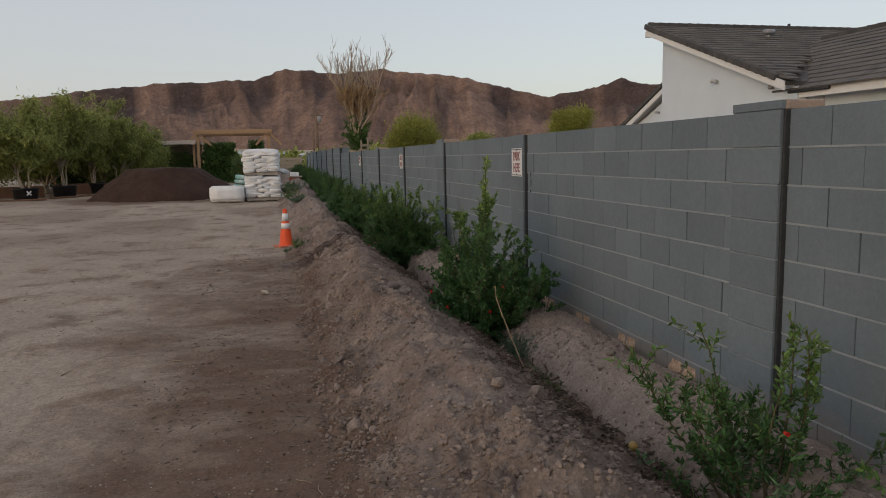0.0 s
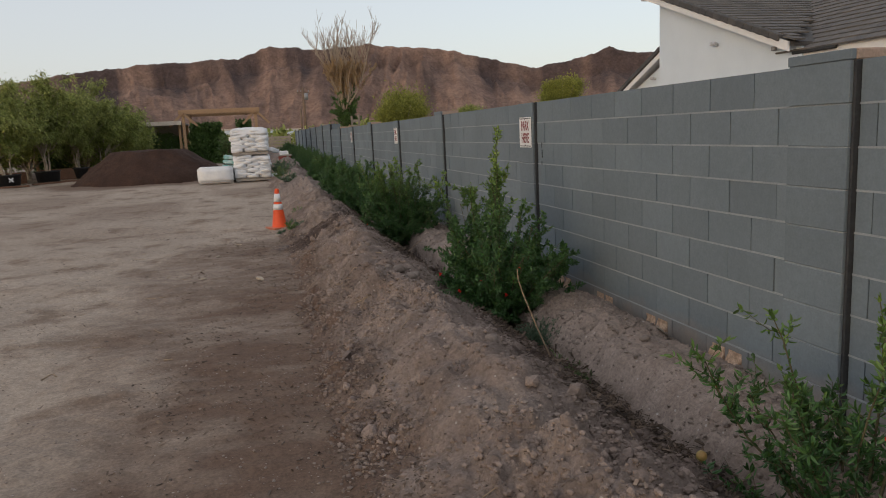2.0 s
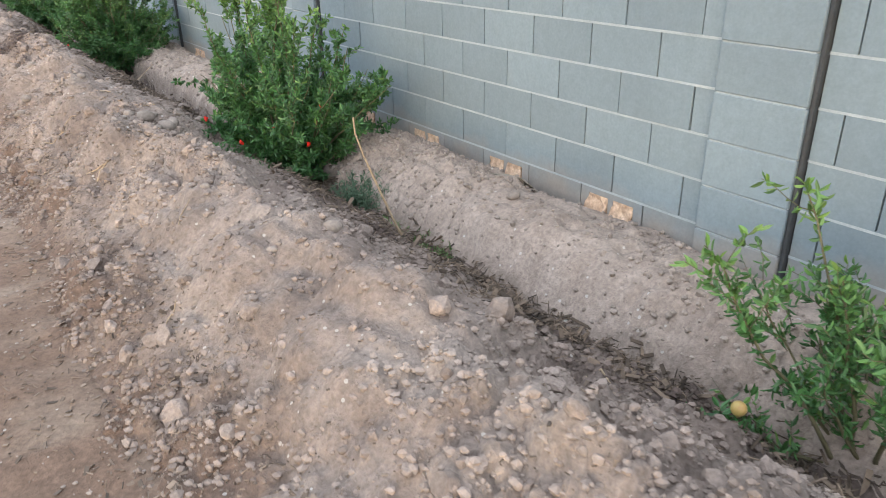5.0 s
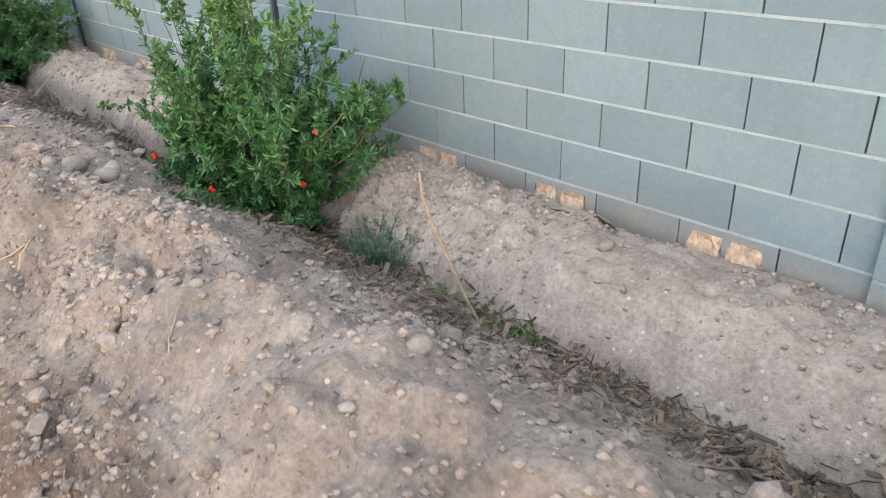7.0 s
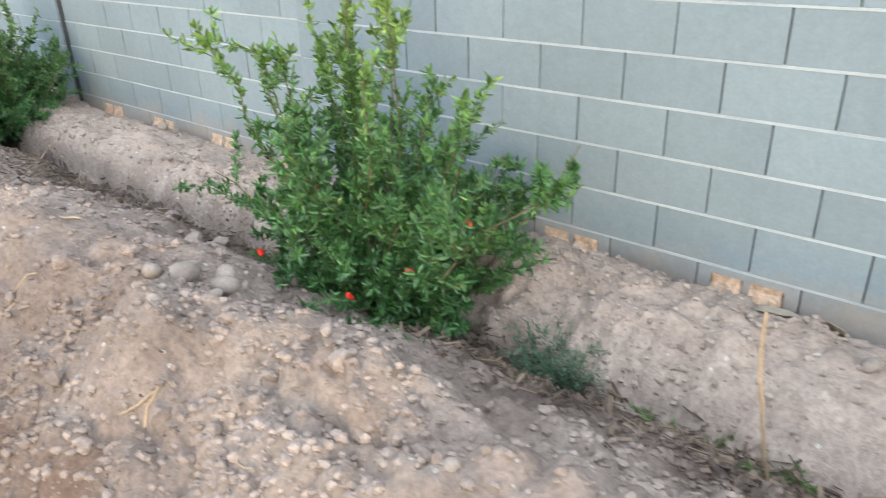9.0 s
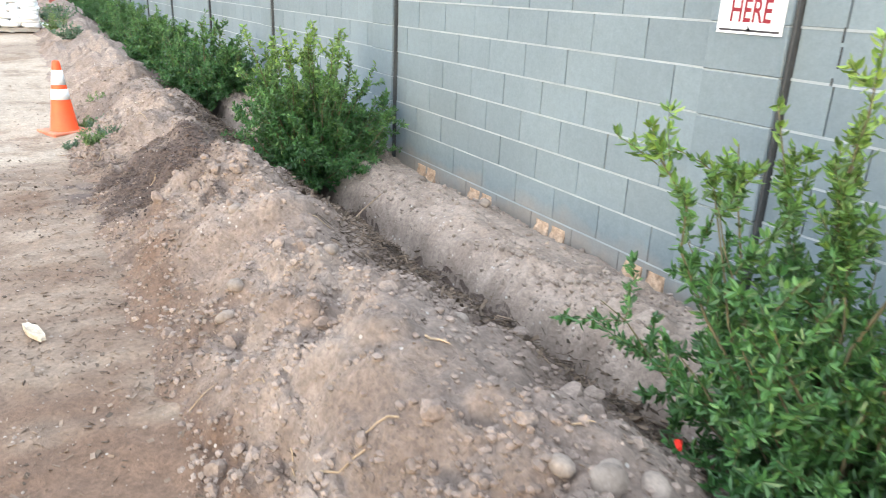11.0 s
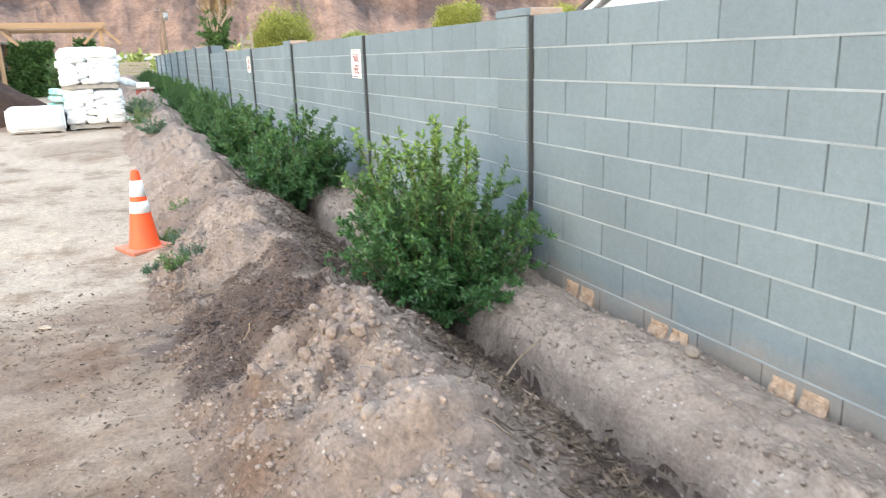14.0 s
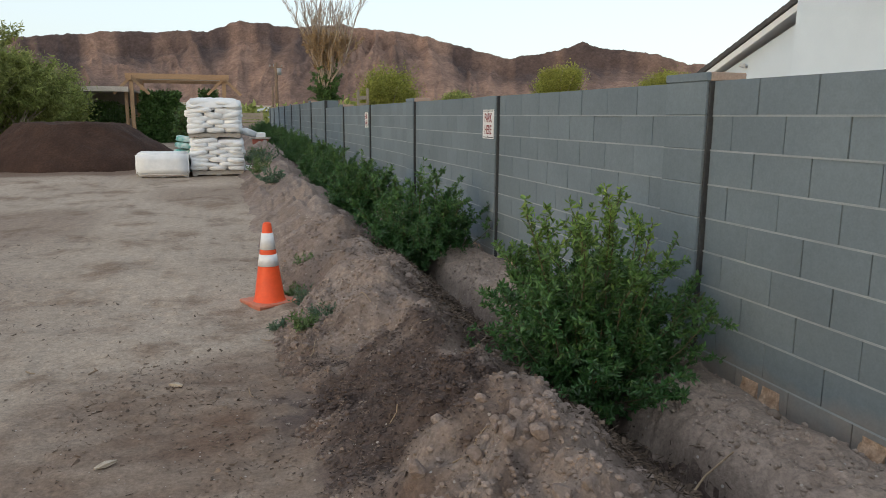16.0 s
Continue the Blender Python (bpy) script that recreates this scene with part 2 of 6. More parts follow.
M_GRIT = material("pale_grit", (0.325, 0.268, 0.230), (0.235, 0.187, 0.157), 9, 110, 0.97, 0.6, vary=0.18, island=True, depth=0.006)
M_STONE = material("river_stone", (0.265, 0.218, 0.185), (0.19, 0.152, 0.128), 10, 120, 0.9, 0.4, vary=0.15, depth=0.005, fine_col=0.3)
M_CHIP = material("dry_litter", (0.20, 0.150, 0.114), (0.105, 0.077, 0.060), 9, 60, 0.9, 0.2, vary=0.5, island=True)
M_CHIPS_PALE = material("wood_chip", (0.160, 0.115, 0.082), (0.058, 0.042, 0.032), 9, 60, 0.9, 0.2, vary=0.65, island=True)
M_TWIG = material("dry_twig", (0.36, 0.27, 0.18), (0.24, 0.175, 0.115), 20, 150, 0.85, 0.2, vary=0.25, island=True)
M_CHIP_DARK = material("dark_chip", (0.13, 0.10, 0.088), (0.055, 0.038, 0.032), 9, 60, 0.9, 0.2, vary=0.6, island=True)
M_SPLINTER = material("pale_splintered_wood", (0.52, 0.45, 0.36), (0.36, 0.29, 0.22), 18, 120, 0.85, 0.4)
M_BLOCK = material("painted_block", (0.174, 0.211, 0.237), (0.144, 0.176, 0.199), 1.3, 130, 0.85, 0.5, vary=0.075, depth=0.003, fine_col=0.09, mid=0.06, splash=True)
M_BLOCK_FAR = material("painted_block_far", (0.174, 0.211, 0.237), (0.144, 0.176, 0.199), 1.3, 130, 0.85, 0.5, vary=0.075, island=True, depth=0.003, fine_col=0.09, mid=0.06, splash=True)
M_MORTAR = material("highlit_bed_mortar", (0.33, 0.355, 0.37), (0.24, 0.265, 0.28), 5, 160, 0.9, 0.4, depth=0.004, fine_col=0.15)
M_CORE = material("raked_mortar", (0.035, 0.039, 0.042), (0.028, 0.03, 0.033), 4, 120, 0.95, 0.3)
M_SEAL = material("joint_sealant", (0.035, 0.037, 0.04), (0.055, 0.057, 0.06), 3, 70, 0.85, 0.3)
M_CAP = material("bare_block", (0.40, 0.30, 0.24), (0.34, 0.26, 0.21), 8, 120, 0.9, 0.4, depth=0.005)
M_CORE_FILL = material("tan_core", (0.60, 0.44, 0.32), (0.34, 0.22, 0.145), 22, 110, 0.95, 0.9, depth=0.014, fine_col=0.4)
M_SIGN = material("sign_white", (0.82, 0.82, 0.81), (0.76, 0.76, 0.76), 3, 60, 0.35, 0.0, spec=0.5, fine_col=0.03)
M_SIGN_RED = material("sign_red", (0.22, 0.015, 0.025), (0.19, 0.015, 0.022), 5, 60, 0.4, 0.0, fine_col=0.05)
M_SIGN_DARK = material("sign_dark", (0.035, 0.03, 0.035), (0.045, 0.04, 0.045), 5, 60, 0.4, 0.0, fine_col=0.05)
M_CONE = material("cone_orange", (0.85, 0.10, 0.02), (0.74, 0.085, 0.02), 6, 70, 0.5, 0.1, spec=0.4, fine_col=0.07)
M_CONE_BASE = material("cone_base", (0.55, 0.16, 0.09), (0.50, 0.24, 0.16), 12, 70, 0.75, 0.2, fine_col=0.15)
M_REFLECT = material("reflective_white", (0.82, 0.82, 0.82), (0.66, 0.66, 0.67), 16, 60, 0.35, 0.1, spec=0.5, fine_col=0.06)
M_LEAF = material("pomegranate_leaf", (0.040, 0.112, 0.031), (0.074, 0.158, 0.044), 7, 60, 0.42, 0.0, vary=0.45, island=True, attr="young", attr_col=(0.25, 0.34, 0.06), thin=0.25, spec=0.5, fine_col=0.1)
M_STEM = material("shrub_stem", (0.13, 0.11, 0.06), (0.09, 0.08, 0.045), 10, 90, 0.85, 0.3)
M_FLOWER = material("red_flower", (0.75, 0.035, 0.02), (0.62, 0.03, 0.02), 20, 90, 0.5, 0.0, thin=0.2)
M_FRUIT = material("pomegranate_fruit", (0.30, 0.27, 0.08), (0.30, 0.17, 0.06), 25, 90, 0.45, 0.1)
M_WEED = material("grey_green_weed", (0.085, 0.14, 0.085), (0.12, 0.175, 0.11), 10, 60, 0.6, 0.0, vary=0.25, island=True, thin=0.2)
M_GRASS = material("green_weed", (0.10, 0.165, 0.055), (0.15, 0.205, 0.08), 10, 60, 0.6, 0.0, vary=0.3, island=True, thin=0.25)
M_TREELEAF = material("tree_leaf", (0.200, 0.255, 0.070), (0.300, 0.330, 0.100), 1.2, 30, 0.5, 0.0, vary=0.45, island=True, attr="young", attr_col=(0.40, 0.40, 0.13), thin=0.4, fine_col=0.1)
M_LIME = material("pale_tree_leaf", (0.225, 0.250, 0.045), (0.300, 0.310, 0.065), 0.6, 30, 0.55, 0.0, vary=0.35, island=True, attr="young", attr_col=(0.42, 0.41, 0.10), thin=0.35, fine_col=0.1)
M_VINE = material("vine_leaf", (0.05, 0.11, 0.028), (0.085, 0.15, 0.04), 1.5, 30, 0.5, 0.0, vary=0.4, island=True, attr="young", attr_col=(0.15, 0.22, 0.06), thin=0.2, fine_col=0.1)
M_BARK = material("pale_bark", (0.42, 0.36, 0.28), (0.30, 0.24, 0.18), 9, 60, 0.9, 0.5)
M_DRYWOOD = material("bare_branch", (0.46, 0.37, 0.28), (0.33, 0.26, 0.195), 3, 40, 0.9, 0.2)
M_DRYLEAF = material("dry_brown_leaf", (0.42, 0.29, 0.15), (0.33, 0.22, 0.11), 1, 30, 0.8, 0.0, vary=0.3, island=True)
M_POT = material("black_pot", (0.018, 0.018, 0.02), (0.03, 0.03, 0.032), 8, 60, 0.55, 0.1)
M_MULCH = material("dark_mulch", (0.070, 0.038, 0.026), (0.044, 0.024, 0.017), 2.5, 45, 0.97, 0.9, depth=0.05, fine_col=0.45)
M_BAG = material("white_bag", (0.80, 0.80, 0.80), (0.70, 0.71, 0.72), 5, 28, 0.45, 0.35, vary=0.06, depth=0.02, spec=0.45, fine_col=0.06)
M_TEAL = material("teal_print", (0.05, 0.34, 0.30), (0.60, 0.66, 0.66), 9, 40, 0.5, 0.2, fine_col=0.1)
M_PALLET = material("pallet_wood", (0.40, 0.365, 0.325), (0.30, 0.275, 0.245), 6, 80, 0.9, 0.4)
M_TIMBER = material("tan_timber", (0.46, 0.29, 0.16), (0.38, 0.24, 0.14), 2, 50, 0.85, 0.3)
M_BED = material("stained_board", (0.20, 0.105, 0.065), (0.14, 0.08, 0.052), 2, 50, 0.85, 0.3)
M_FASCIA = material("pale_fascia", (0.60, 0.52, 0.44), (0.50, 0.43, 0.36), 2, 40, 0.8, 0.2)
M_FENCE = material("weathered_board", (0.34, 0.29, 0.23), (0.27, 0.23, 0.18), 2, 40, 0.9, 0.4, vary=0.12)
M_STUCCO = material("white_stucco", (0.66, 0.73, 0.79), (0.62, 0.69, 0.75), 1.5, 120, 0.9, 0.3, depth=0.005, fine_col=0.05)
M_TRIM = material("white_trim", (0.78, 0.77, 0.75), (0.72, 0.71, 0.70), 2, 60, 0.7, 0.1, fine_col=0.05)
M_TILE = material("grey_roof_tile", (0.155, 0.140, 0.125), (0.11, 0.105, 0.10), 1.5, 60, 0.85, 0.5, vary=0.14, island=True, depth=0.006)
M_RAKE = material("dark_rake_tile", (0.075, 0.073, 0.072), (0.10, 0.095, 0.09), 3, 60, 0.85, 0.4, vary=0.12)
M_LAMP = material("pale_lamp_metal", (0.55, 0.56, 0.58), (0.48, 0.49, 0.51), 4, 60, 0.45, 0.0)
M_METAL = material("grey_metal", (0.36, 0.36, 0.36), (0.30, 0.30, 0.30), 4, 60, 0.5, 0.1, metal=0.6)
M_DARK = material("dark_paint", (0.03, 0.03, 0.032), (0.045, 0.045, 0.045), 4, 60, 0.6, 0.1)
M_POLE = material("utility_pole_wood", (0.22, 0.15, 0.10), (0.16, 0.11, 0.08), 2, 40, 0.9, 0.3)
M_ROCK = material("desert_rock", (0.440, 0.278, 0.200), (0.315, 0.199, 0.151), 0.012, 0.25, 0.97, 1.0, attr="varnish_gully_shade", attr_col=(0.115, 0.080, 0.072), depth=14, fine_col=0.34, mid=0.24)
M_DESERT = material("desert_floor", (0.40, 0.30, 0.22), (0.31, 0.24, 0.17), 0.05, 1.2, 0.97, 0.3, attr="damp", attr_col=(0.13, 0.13, 0.07), fine_col=0.3)
M_BRICKRED = material("faded_red_paint", (0.30, 0.08, 0.06), (0.24, 0.10, 0.08), 8, 60, 0.7, 0.2)

# ---------------------------------------------------------------- ground, berm, trench bank
def lot_height(x, y):
    base = np.interp(y, [-60, 14, 25, 40, 60, 6000], [-0.08, -0.08, 0.24, 0.42, 0.48, 0.48])
    near = smooth(60, 25, np.abs(y)) * smooth(40, 15, np.abs(x))
    return base + near * (0.022 * vnoise(x, y, 1.3, 1) + 0.014 * vnoise(x, y, 0.42, 2) + 0.014 * np.abs(vnoise(x, y, 0.17, 3)) + 0.009 * vnoise(x, y, 0.07, 4) * smooth(-0.2, 0.4, vnoise(x, y, 0.8, 67)))


PROFILE_X = [-0.16, -0.02, 0.10, 0.25, 0.40, 0.52, 0.66, 0.80, 0.92, 1.03, 1.24, 1.46, 1.60, 1.68, 1.745, 1.785, 1.84, 1.95, 2.12, 2.30, 2.42, 2.52]
PROFILE_Z = [-0.16, -0.11, -0.05, 0.04, 0.125, 0.20, 0.27, 0.32, 0.30, 0.24, 0.13, 0.01, -0.12, -0.19, -0.185, -0.03, 0.055, 0.09, 0.10, 0.07, 0.01, -0.035]


GENTLE_X = [1.46, 1.60, 1.68, 1.75, 1.82, 1.90, 2.00, 2.12, 2.30, 2.42, 2.52]
GENTLE_Z = [0.01, -0.12, -0.18, -0.155, -0.075, 0.01, 0.065, 0.085, 0.06, 0.01, -0.035]


def berm_height(x, y):
    """Cross-section of spoil heap, trench and wall-side bank, uneven along its length."""
    wob = 0.07 * vnoise(0 * x, y, 1.1, 5) + 0.035 * vnoise(x, y, 0.35, 6)
    edge = 0.030 * vnoise(0 * x, y, 0.45, 18) + 0.008 * vnoise(x, y, 0.12, 19)
    xs = x + wob * smooth(2.3, 1.2, x) * smooth(-0.2, 0.3, x) + edge * smooth(1.6, 1.75, x) * smooth(2.4, 2.0, x)
    z = np.interp(xs, PROFILE_X, PROFILE_Z)
    # the trench edge is crisp further on and worn to a slope nearer
    soft = smooth(8.6, 7.4, y)
    z = np.where(xs > 1.47, z * (1 - soft) + np.interp(xs, GENTLE_X, GENTLE_Z) * soft, z)
    heap = smooth(0.0, 0.5, x) * smooth(1.55, 1.05, x)
    # lumps with creases between them, and runnels down the flank
    z = z + heap * (0.075 * vnoise(0 * x, y, 0.85, 7) + 0.055 * vnoise(x, y, 0.42, 8) + 0.055 * (2 * np.abs(vnoise(x, y, 0.34, 9)) - 0.8) + 0.024 * (2 * np.abs(vnoise(x + 0.3 * y, y - 0.3 * x, 0.15, 59)) - 0.8))
    flank = smooth(0.05, 0.3, x) * smooth(1.0, 0.7, x)
    z += flank * 0.030 * vnoise(0.25 * x + 0.1 * vnoise(x, y, 0.3, 64), y, 0.16, 65)
    z += 0.03 * smooth(-0.15, 0.05, x) * smooth(0.5, 0.2, x) * (vnoise(x, y, 0.45, 15) + 0.6 * vnoise(x, y, 0.16, 16))
    loose = 0.45 + 0.85 * smooth(-0.15, 0.45, vnoise(x, y, 0.55, 61))
    rough_ = (0.55 + 0.5 * smooth(-0.1, 0.3, x) * smooth(2.2, 1.7, x)) * loose
    z += rough_ * (0.018 * vnoise(x, y, 0.12, 10) + 0.022 * (2 * np.abs(vnoise(x, y, 0.085, 11)) - 0.8) + 0.017 * (2 * np.abs(vnoise(x, y, 0.05, 12)) - 0.8))
    z += smooth(1.78, 1.9, x) * (0.028 * vnoise(x, y, 0.6, 13) + 0.022 * vnoise(x, y, 0.2, 14) + 0.016 * (2 * np.abs(vnoise(x, y, 0.1, 17)) - 0.8)) * smooth(2.52, 2.3, x)
    # soil drifted unevenly against the wall
    z += 0.035 * smooth(2.25, 2.45, x) * vnoise(0 * x, y, 0.45, 66)
    # level stand of the cone at the foot
    stand_ = smooth(0.62, 0.30, np.hypot(x - 0.05, y - 13.76))
    z = z * (1 - stand_) - 0.10 * stand_
    # crumbled mound and the hollow behind it
    z += 0.10 * np.exp(-(((x - 0.92) / 0.28) ** 2 + ((y - 10.15) / 0.35) ** 2)) - 0.06 * np.exp(-(((x - 0.6) / 0.3) ** 2 + ((y - 11.0) / 0.4) ** 2))
    return z + np.interp(y, [14, 25, 40, 60], [0.0, 0.32, 0.50, 0.56])


def grid_faces(nx, ny):
    i, j = np.meshgrid(np.arange(nx - 1), np.arange(ny - 1), indexing="ij")
    a = (i * ny + j).ravel()
    return np.stack([a, a + ny, a + ny + 1, a + 1], -1)


def sheet(name, xs, ys, height, mat_, attrs=None, parent=None):
    X, Y = np.meshgrid(xs, ys, indexing="ij")
    x, y = X.ravel(), Y.ravel()
    z = height(x, y)
    at = {k: f(x, y) for k, f in (attrs or {}).items()}
    return mesh_object(name, np.stack([x, y, z], -1), grid_faces(len(xs), len(ys)), mat_, parent, shade=True, attrs=at)


def patch_mask(x, y):
    return 0.92 * smooth(1.15, 0.60, np.hypot((x - 0.50) / 0.56, (y - 11.0) / 1.05) + 0.34 * vnoise(x, y, 0.26, 32) + 0.22 * vnoise(x, y, 0.09, 32))


def damp_mask(x, y):
    """Wet brown band of earth along the foot of the berm, and stains by the heap."""
    reach = np.interp(y, [2, 4.3, 6.4, 7.6, 9.7, 11.0, 11.9, 12.6, 13.4], [-1.35, -1.45, -1.7, -1.98, -2.0, -1.8, -1.35, -0.35, 0.1])
    reach = reach + 0.26 * vnoise(x, y, 1.0, 20) + 0.16 * vnoise(x, 0.4 * y, 0.35, 21)
    a = smooth(reach - 0.22, reach + 0.42, x) * (0.45 + 0.40 * smooth(-1.3, -0.35, x) + 0.15 * smooth(8.5, 5, y) + 0.28 * vnoise(x, y, 0.5, 22) + 0.22 * vnoise(x, 2.2 * y, 0.22, 25)) * smooth(13.6, 11.7, y) * (0.88 + 0.12 * smooth(10.5, 7.5, y))
    b = 0.5 * smooth(0.1, 0.6, vnoise(x, y, 2.6, 23)) * smooth(30, 18, y) * smooth(12, 18, y)
    heap = 0.9 * smooth(1.25, 0.95, np.hypot((x + 3.9) / 2.9, (y - 26.6) / 2.2) + 0.1 * vnoise(x, y, 0.5, 24))
    return np.clip(np.maximum(np.maximum(a, b), heap) * (1 - patch_mask(x, y)), 0, 1)


gx = np.concatenate([[-4500, -2500, -1200, -600, -300, -150, -90, -60, -45, -35, -28, -23], np.arange(-19, -4, 0.4), np.arange(-4, 0.36, 0.03), [0.5, 0.9, 1.3, 1.7, 2.1, 2.4, 2.62],
                     [2.9, 4, 6, 9, 12, 16, 20, 28, 40, 60, 90, 150, 300, 600, 1200, 2500, 4500]])
gy = np.concatenate([[-4500, -1500, -500, -150, -60, -30, -15, -8, -4, -2, -0.5], np.arange(0.6, 15.5, 0.035), np.arange(15.6, 34, 0.2), np.arange(34.5, 60, 1.5),
                     [64, 70, 80, 95, 120, 160, 250, 400, 700, 1200, 2500, 4500]])


def ground_height(x, y):
    z = lot_height(x, y)
    z = z - 0.55 * smooth(0.30, 0.5, x) * smooth(2.62, 2.4, x) * smooth(-7, -5, y) * smooth(62, 58, y)
    return np.where(x > 2.6, -0.05 + 0 * z, z)


ground = sheet("ground", gx, gy, ground_height, M_LOT, {"damp": damp_mask, "mulch": patch_mask})
tagged(ground, "bare packed tan dirt lot with a damp brown band", "ground", kind="structure")


def mulch_and_trench_dark(x, y):
    # bed: mulch colour that also carries the shade of the trench bottom
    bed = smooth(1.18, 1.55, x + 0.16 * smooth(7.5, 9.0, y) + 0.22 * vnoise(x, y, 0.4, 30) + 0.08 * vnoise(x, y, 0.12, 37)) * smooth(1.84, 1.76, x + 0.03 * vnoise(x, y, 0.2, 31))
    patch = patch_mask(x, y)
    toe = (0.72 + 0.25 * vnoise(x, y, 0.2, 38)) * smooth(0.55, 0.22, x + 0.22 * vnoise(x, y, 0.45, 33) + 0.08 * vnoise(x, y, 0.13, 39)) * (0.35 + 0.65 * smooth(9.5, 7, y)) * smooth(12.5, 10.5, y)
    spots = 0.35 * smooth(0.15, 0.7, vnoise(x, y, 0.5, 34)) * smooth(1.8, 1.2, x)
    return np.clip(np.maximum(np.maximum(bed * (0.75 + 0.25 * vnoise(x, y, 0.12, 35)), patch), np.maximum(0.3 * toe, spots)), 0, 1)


def toe_mask(x, y):
    """The damp band runs on up the lower flank of the heap."""
    return damp_mask(x, y) * smooth(0.48, 0.10, x + 0.20 * vnoise(x, y, 0.45, 33) + 0.09 * vnoise(x, y, 0.13, 39))


by = np.concatenate([np.arange(-6, 1.5, 0.25), np.arange(1.5, 13.4, 0.019), np.arange(13.5, 18, 0.05), np.arange(18.1, 30, 0.12), np.arange(30.3, 60, 0.5)])
berm = thing("dirt_berm", "long heap of loose tan dirt with clods", "berm")
sheet("soil_mass", np.arange(-0.16, 1.755, 0.018), by, berm_height, M_BERM, {"mulch": mulch_and_trench_dark, "damp": toe_mask}, berm)
bank = thing("soil_bank", "pale soil bank between trench and block wall", "bank")
# the bank's colour darkens at its foot, next to the trench
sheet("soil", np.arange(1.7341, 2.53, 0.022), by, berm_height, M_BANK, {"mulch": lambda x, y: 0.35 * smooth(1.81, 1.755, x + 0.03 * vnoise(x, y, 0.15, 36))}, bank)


def clod_shape(seed, verts, uneven=0.28):
    r = np.random.default_rng(seed)
    d = 1 + uneven * (r.random(len(verts)) - 0.5)
    cut = r.normal(size=(3, 3))
    cut /= np.linalg.norm(cut, axis=1)[:, None]
    v = verts * d[:, None]
    for c in cut:
        over = np.maximum(v @ c - 0.62, 0)
        v = v - over[:, None] * c
    return v


# ---------------------------------------------------------------- block wall
P = [-0.28, 3.69, 7.67, 11.31, 14.74, 18.15, 21.55, 24.75, 27.9, 31.2, 34.6, 38.0, 41.4, 44.8, 48.2, 51.6]
PW, BL, CH, J = 0.397, 0.4064, 0.2032, 0.0085
JV = 0.0062
WX, WT, TOPZ = 2.5, 0.20, 1.7256
wall = thing("wall_east", "long painted grey concrete block garden wall", "wall", kind="structure")


def raised(y):
    return CH if y > 27.5 else 0.0


def unit_mesh(name, w, d, h, bev, mat_):
    bm = box(0, d, 0, w, 0, h, bev)
    me = bpy.data.meshes.new(name)
    bm.to_mesh(me)
    bm.free()
    me.materials.append(mat_)
    return me


def bay_pieces(lo, hi, odd, even):
    """y0, y1, course of each block between two pilasters; the first joints of odd and even courses."""
    out = []
    for c in range(-1 if lo > 27 else 0, 9):
        first = (odd if c % 2 else even)
        cuts = [lo] + [first + BL * k for k in range(-1, 14) if lo + 0.05 < first + BL * k < hi - 0.05] + [hi]
        out += [(a, b, c) for a, b in zip(cuts, cuts[1:])]
    return out


BAYS = []
for k, (a, b) in enumerate(zip(P, P[1:])):
    lo = a + PW + 0.004
    odd, even = (4.2072, 4.0040 + BL) if k == 1 else (lo + 0.195, lo + BL)
    BAYS.append((k, lo, b - 0.022, odd, even))

far_boxes, mesh_cache, weeps = [], {}, []
for k, lo, hi, odd, even in BAYS:
    for a, b, c in bay_pieces(lo, hi, odd, even):
        z0 = TOPZ - 8 * CH + (c - 1) * CH + raised(lo)
        w = round(b - a - JV, 3)
        n = round((a - lo) / BL)
        full = abs(w - (BL - JV)) < 0.02
        if c == 0 and full and n % 2 == (1 if k == 1 else 0) and lo < 27:
            weeps.append((a, b, z0))
            continue
        if 1.6 < a < 12.9 and c >= 0:
            key = (w, "b")
            if key not in mesh_cache:
                mesh_cache[key] = unit_mesh("block", w, WT, CH - J, 0.0016, M_BLOCK)
            ob = new("block", mesh_cache[key])
            ob.location = (WX + 0.0015 * rng.normal(), a + JV / 2, z0 + J / 2)
            ob.parent = wall
        else:
            far_boxes.append((a + JV / 2, b - JV / 2, z0 + J / 2, z0 + CH - J / 2))


def boxes_arrays(bs, x0, x1):
    bs = np.asarray(bs, float)
    n = len(bs)
    y0, y1, z0, z1 = bs.T
    v = np.stack([np.stack([np.full(n, x), y, z], -1) for x in (x0, x1) for y in (y0, y1) for z in (z0, z1)], 1)
    f = np.array([[0, 1, 3, 2], [4, 6, 7, 5], [0, 4, 5, 1], [2, 3, 7, 6], [0, 2, 6, 4], [1, 5, 7, 3]])
    return v.reshape(-1, 3), (np.arange(n)[:, None, None] * 8 + f[None]).reshape(-1, 4)


v, f = boxes_arrays(far_boxes, WX, WX + WT)
tagged(mesh_object("distant_block", v, f, M_BLOCK_FAR, wall), kind="stuff")
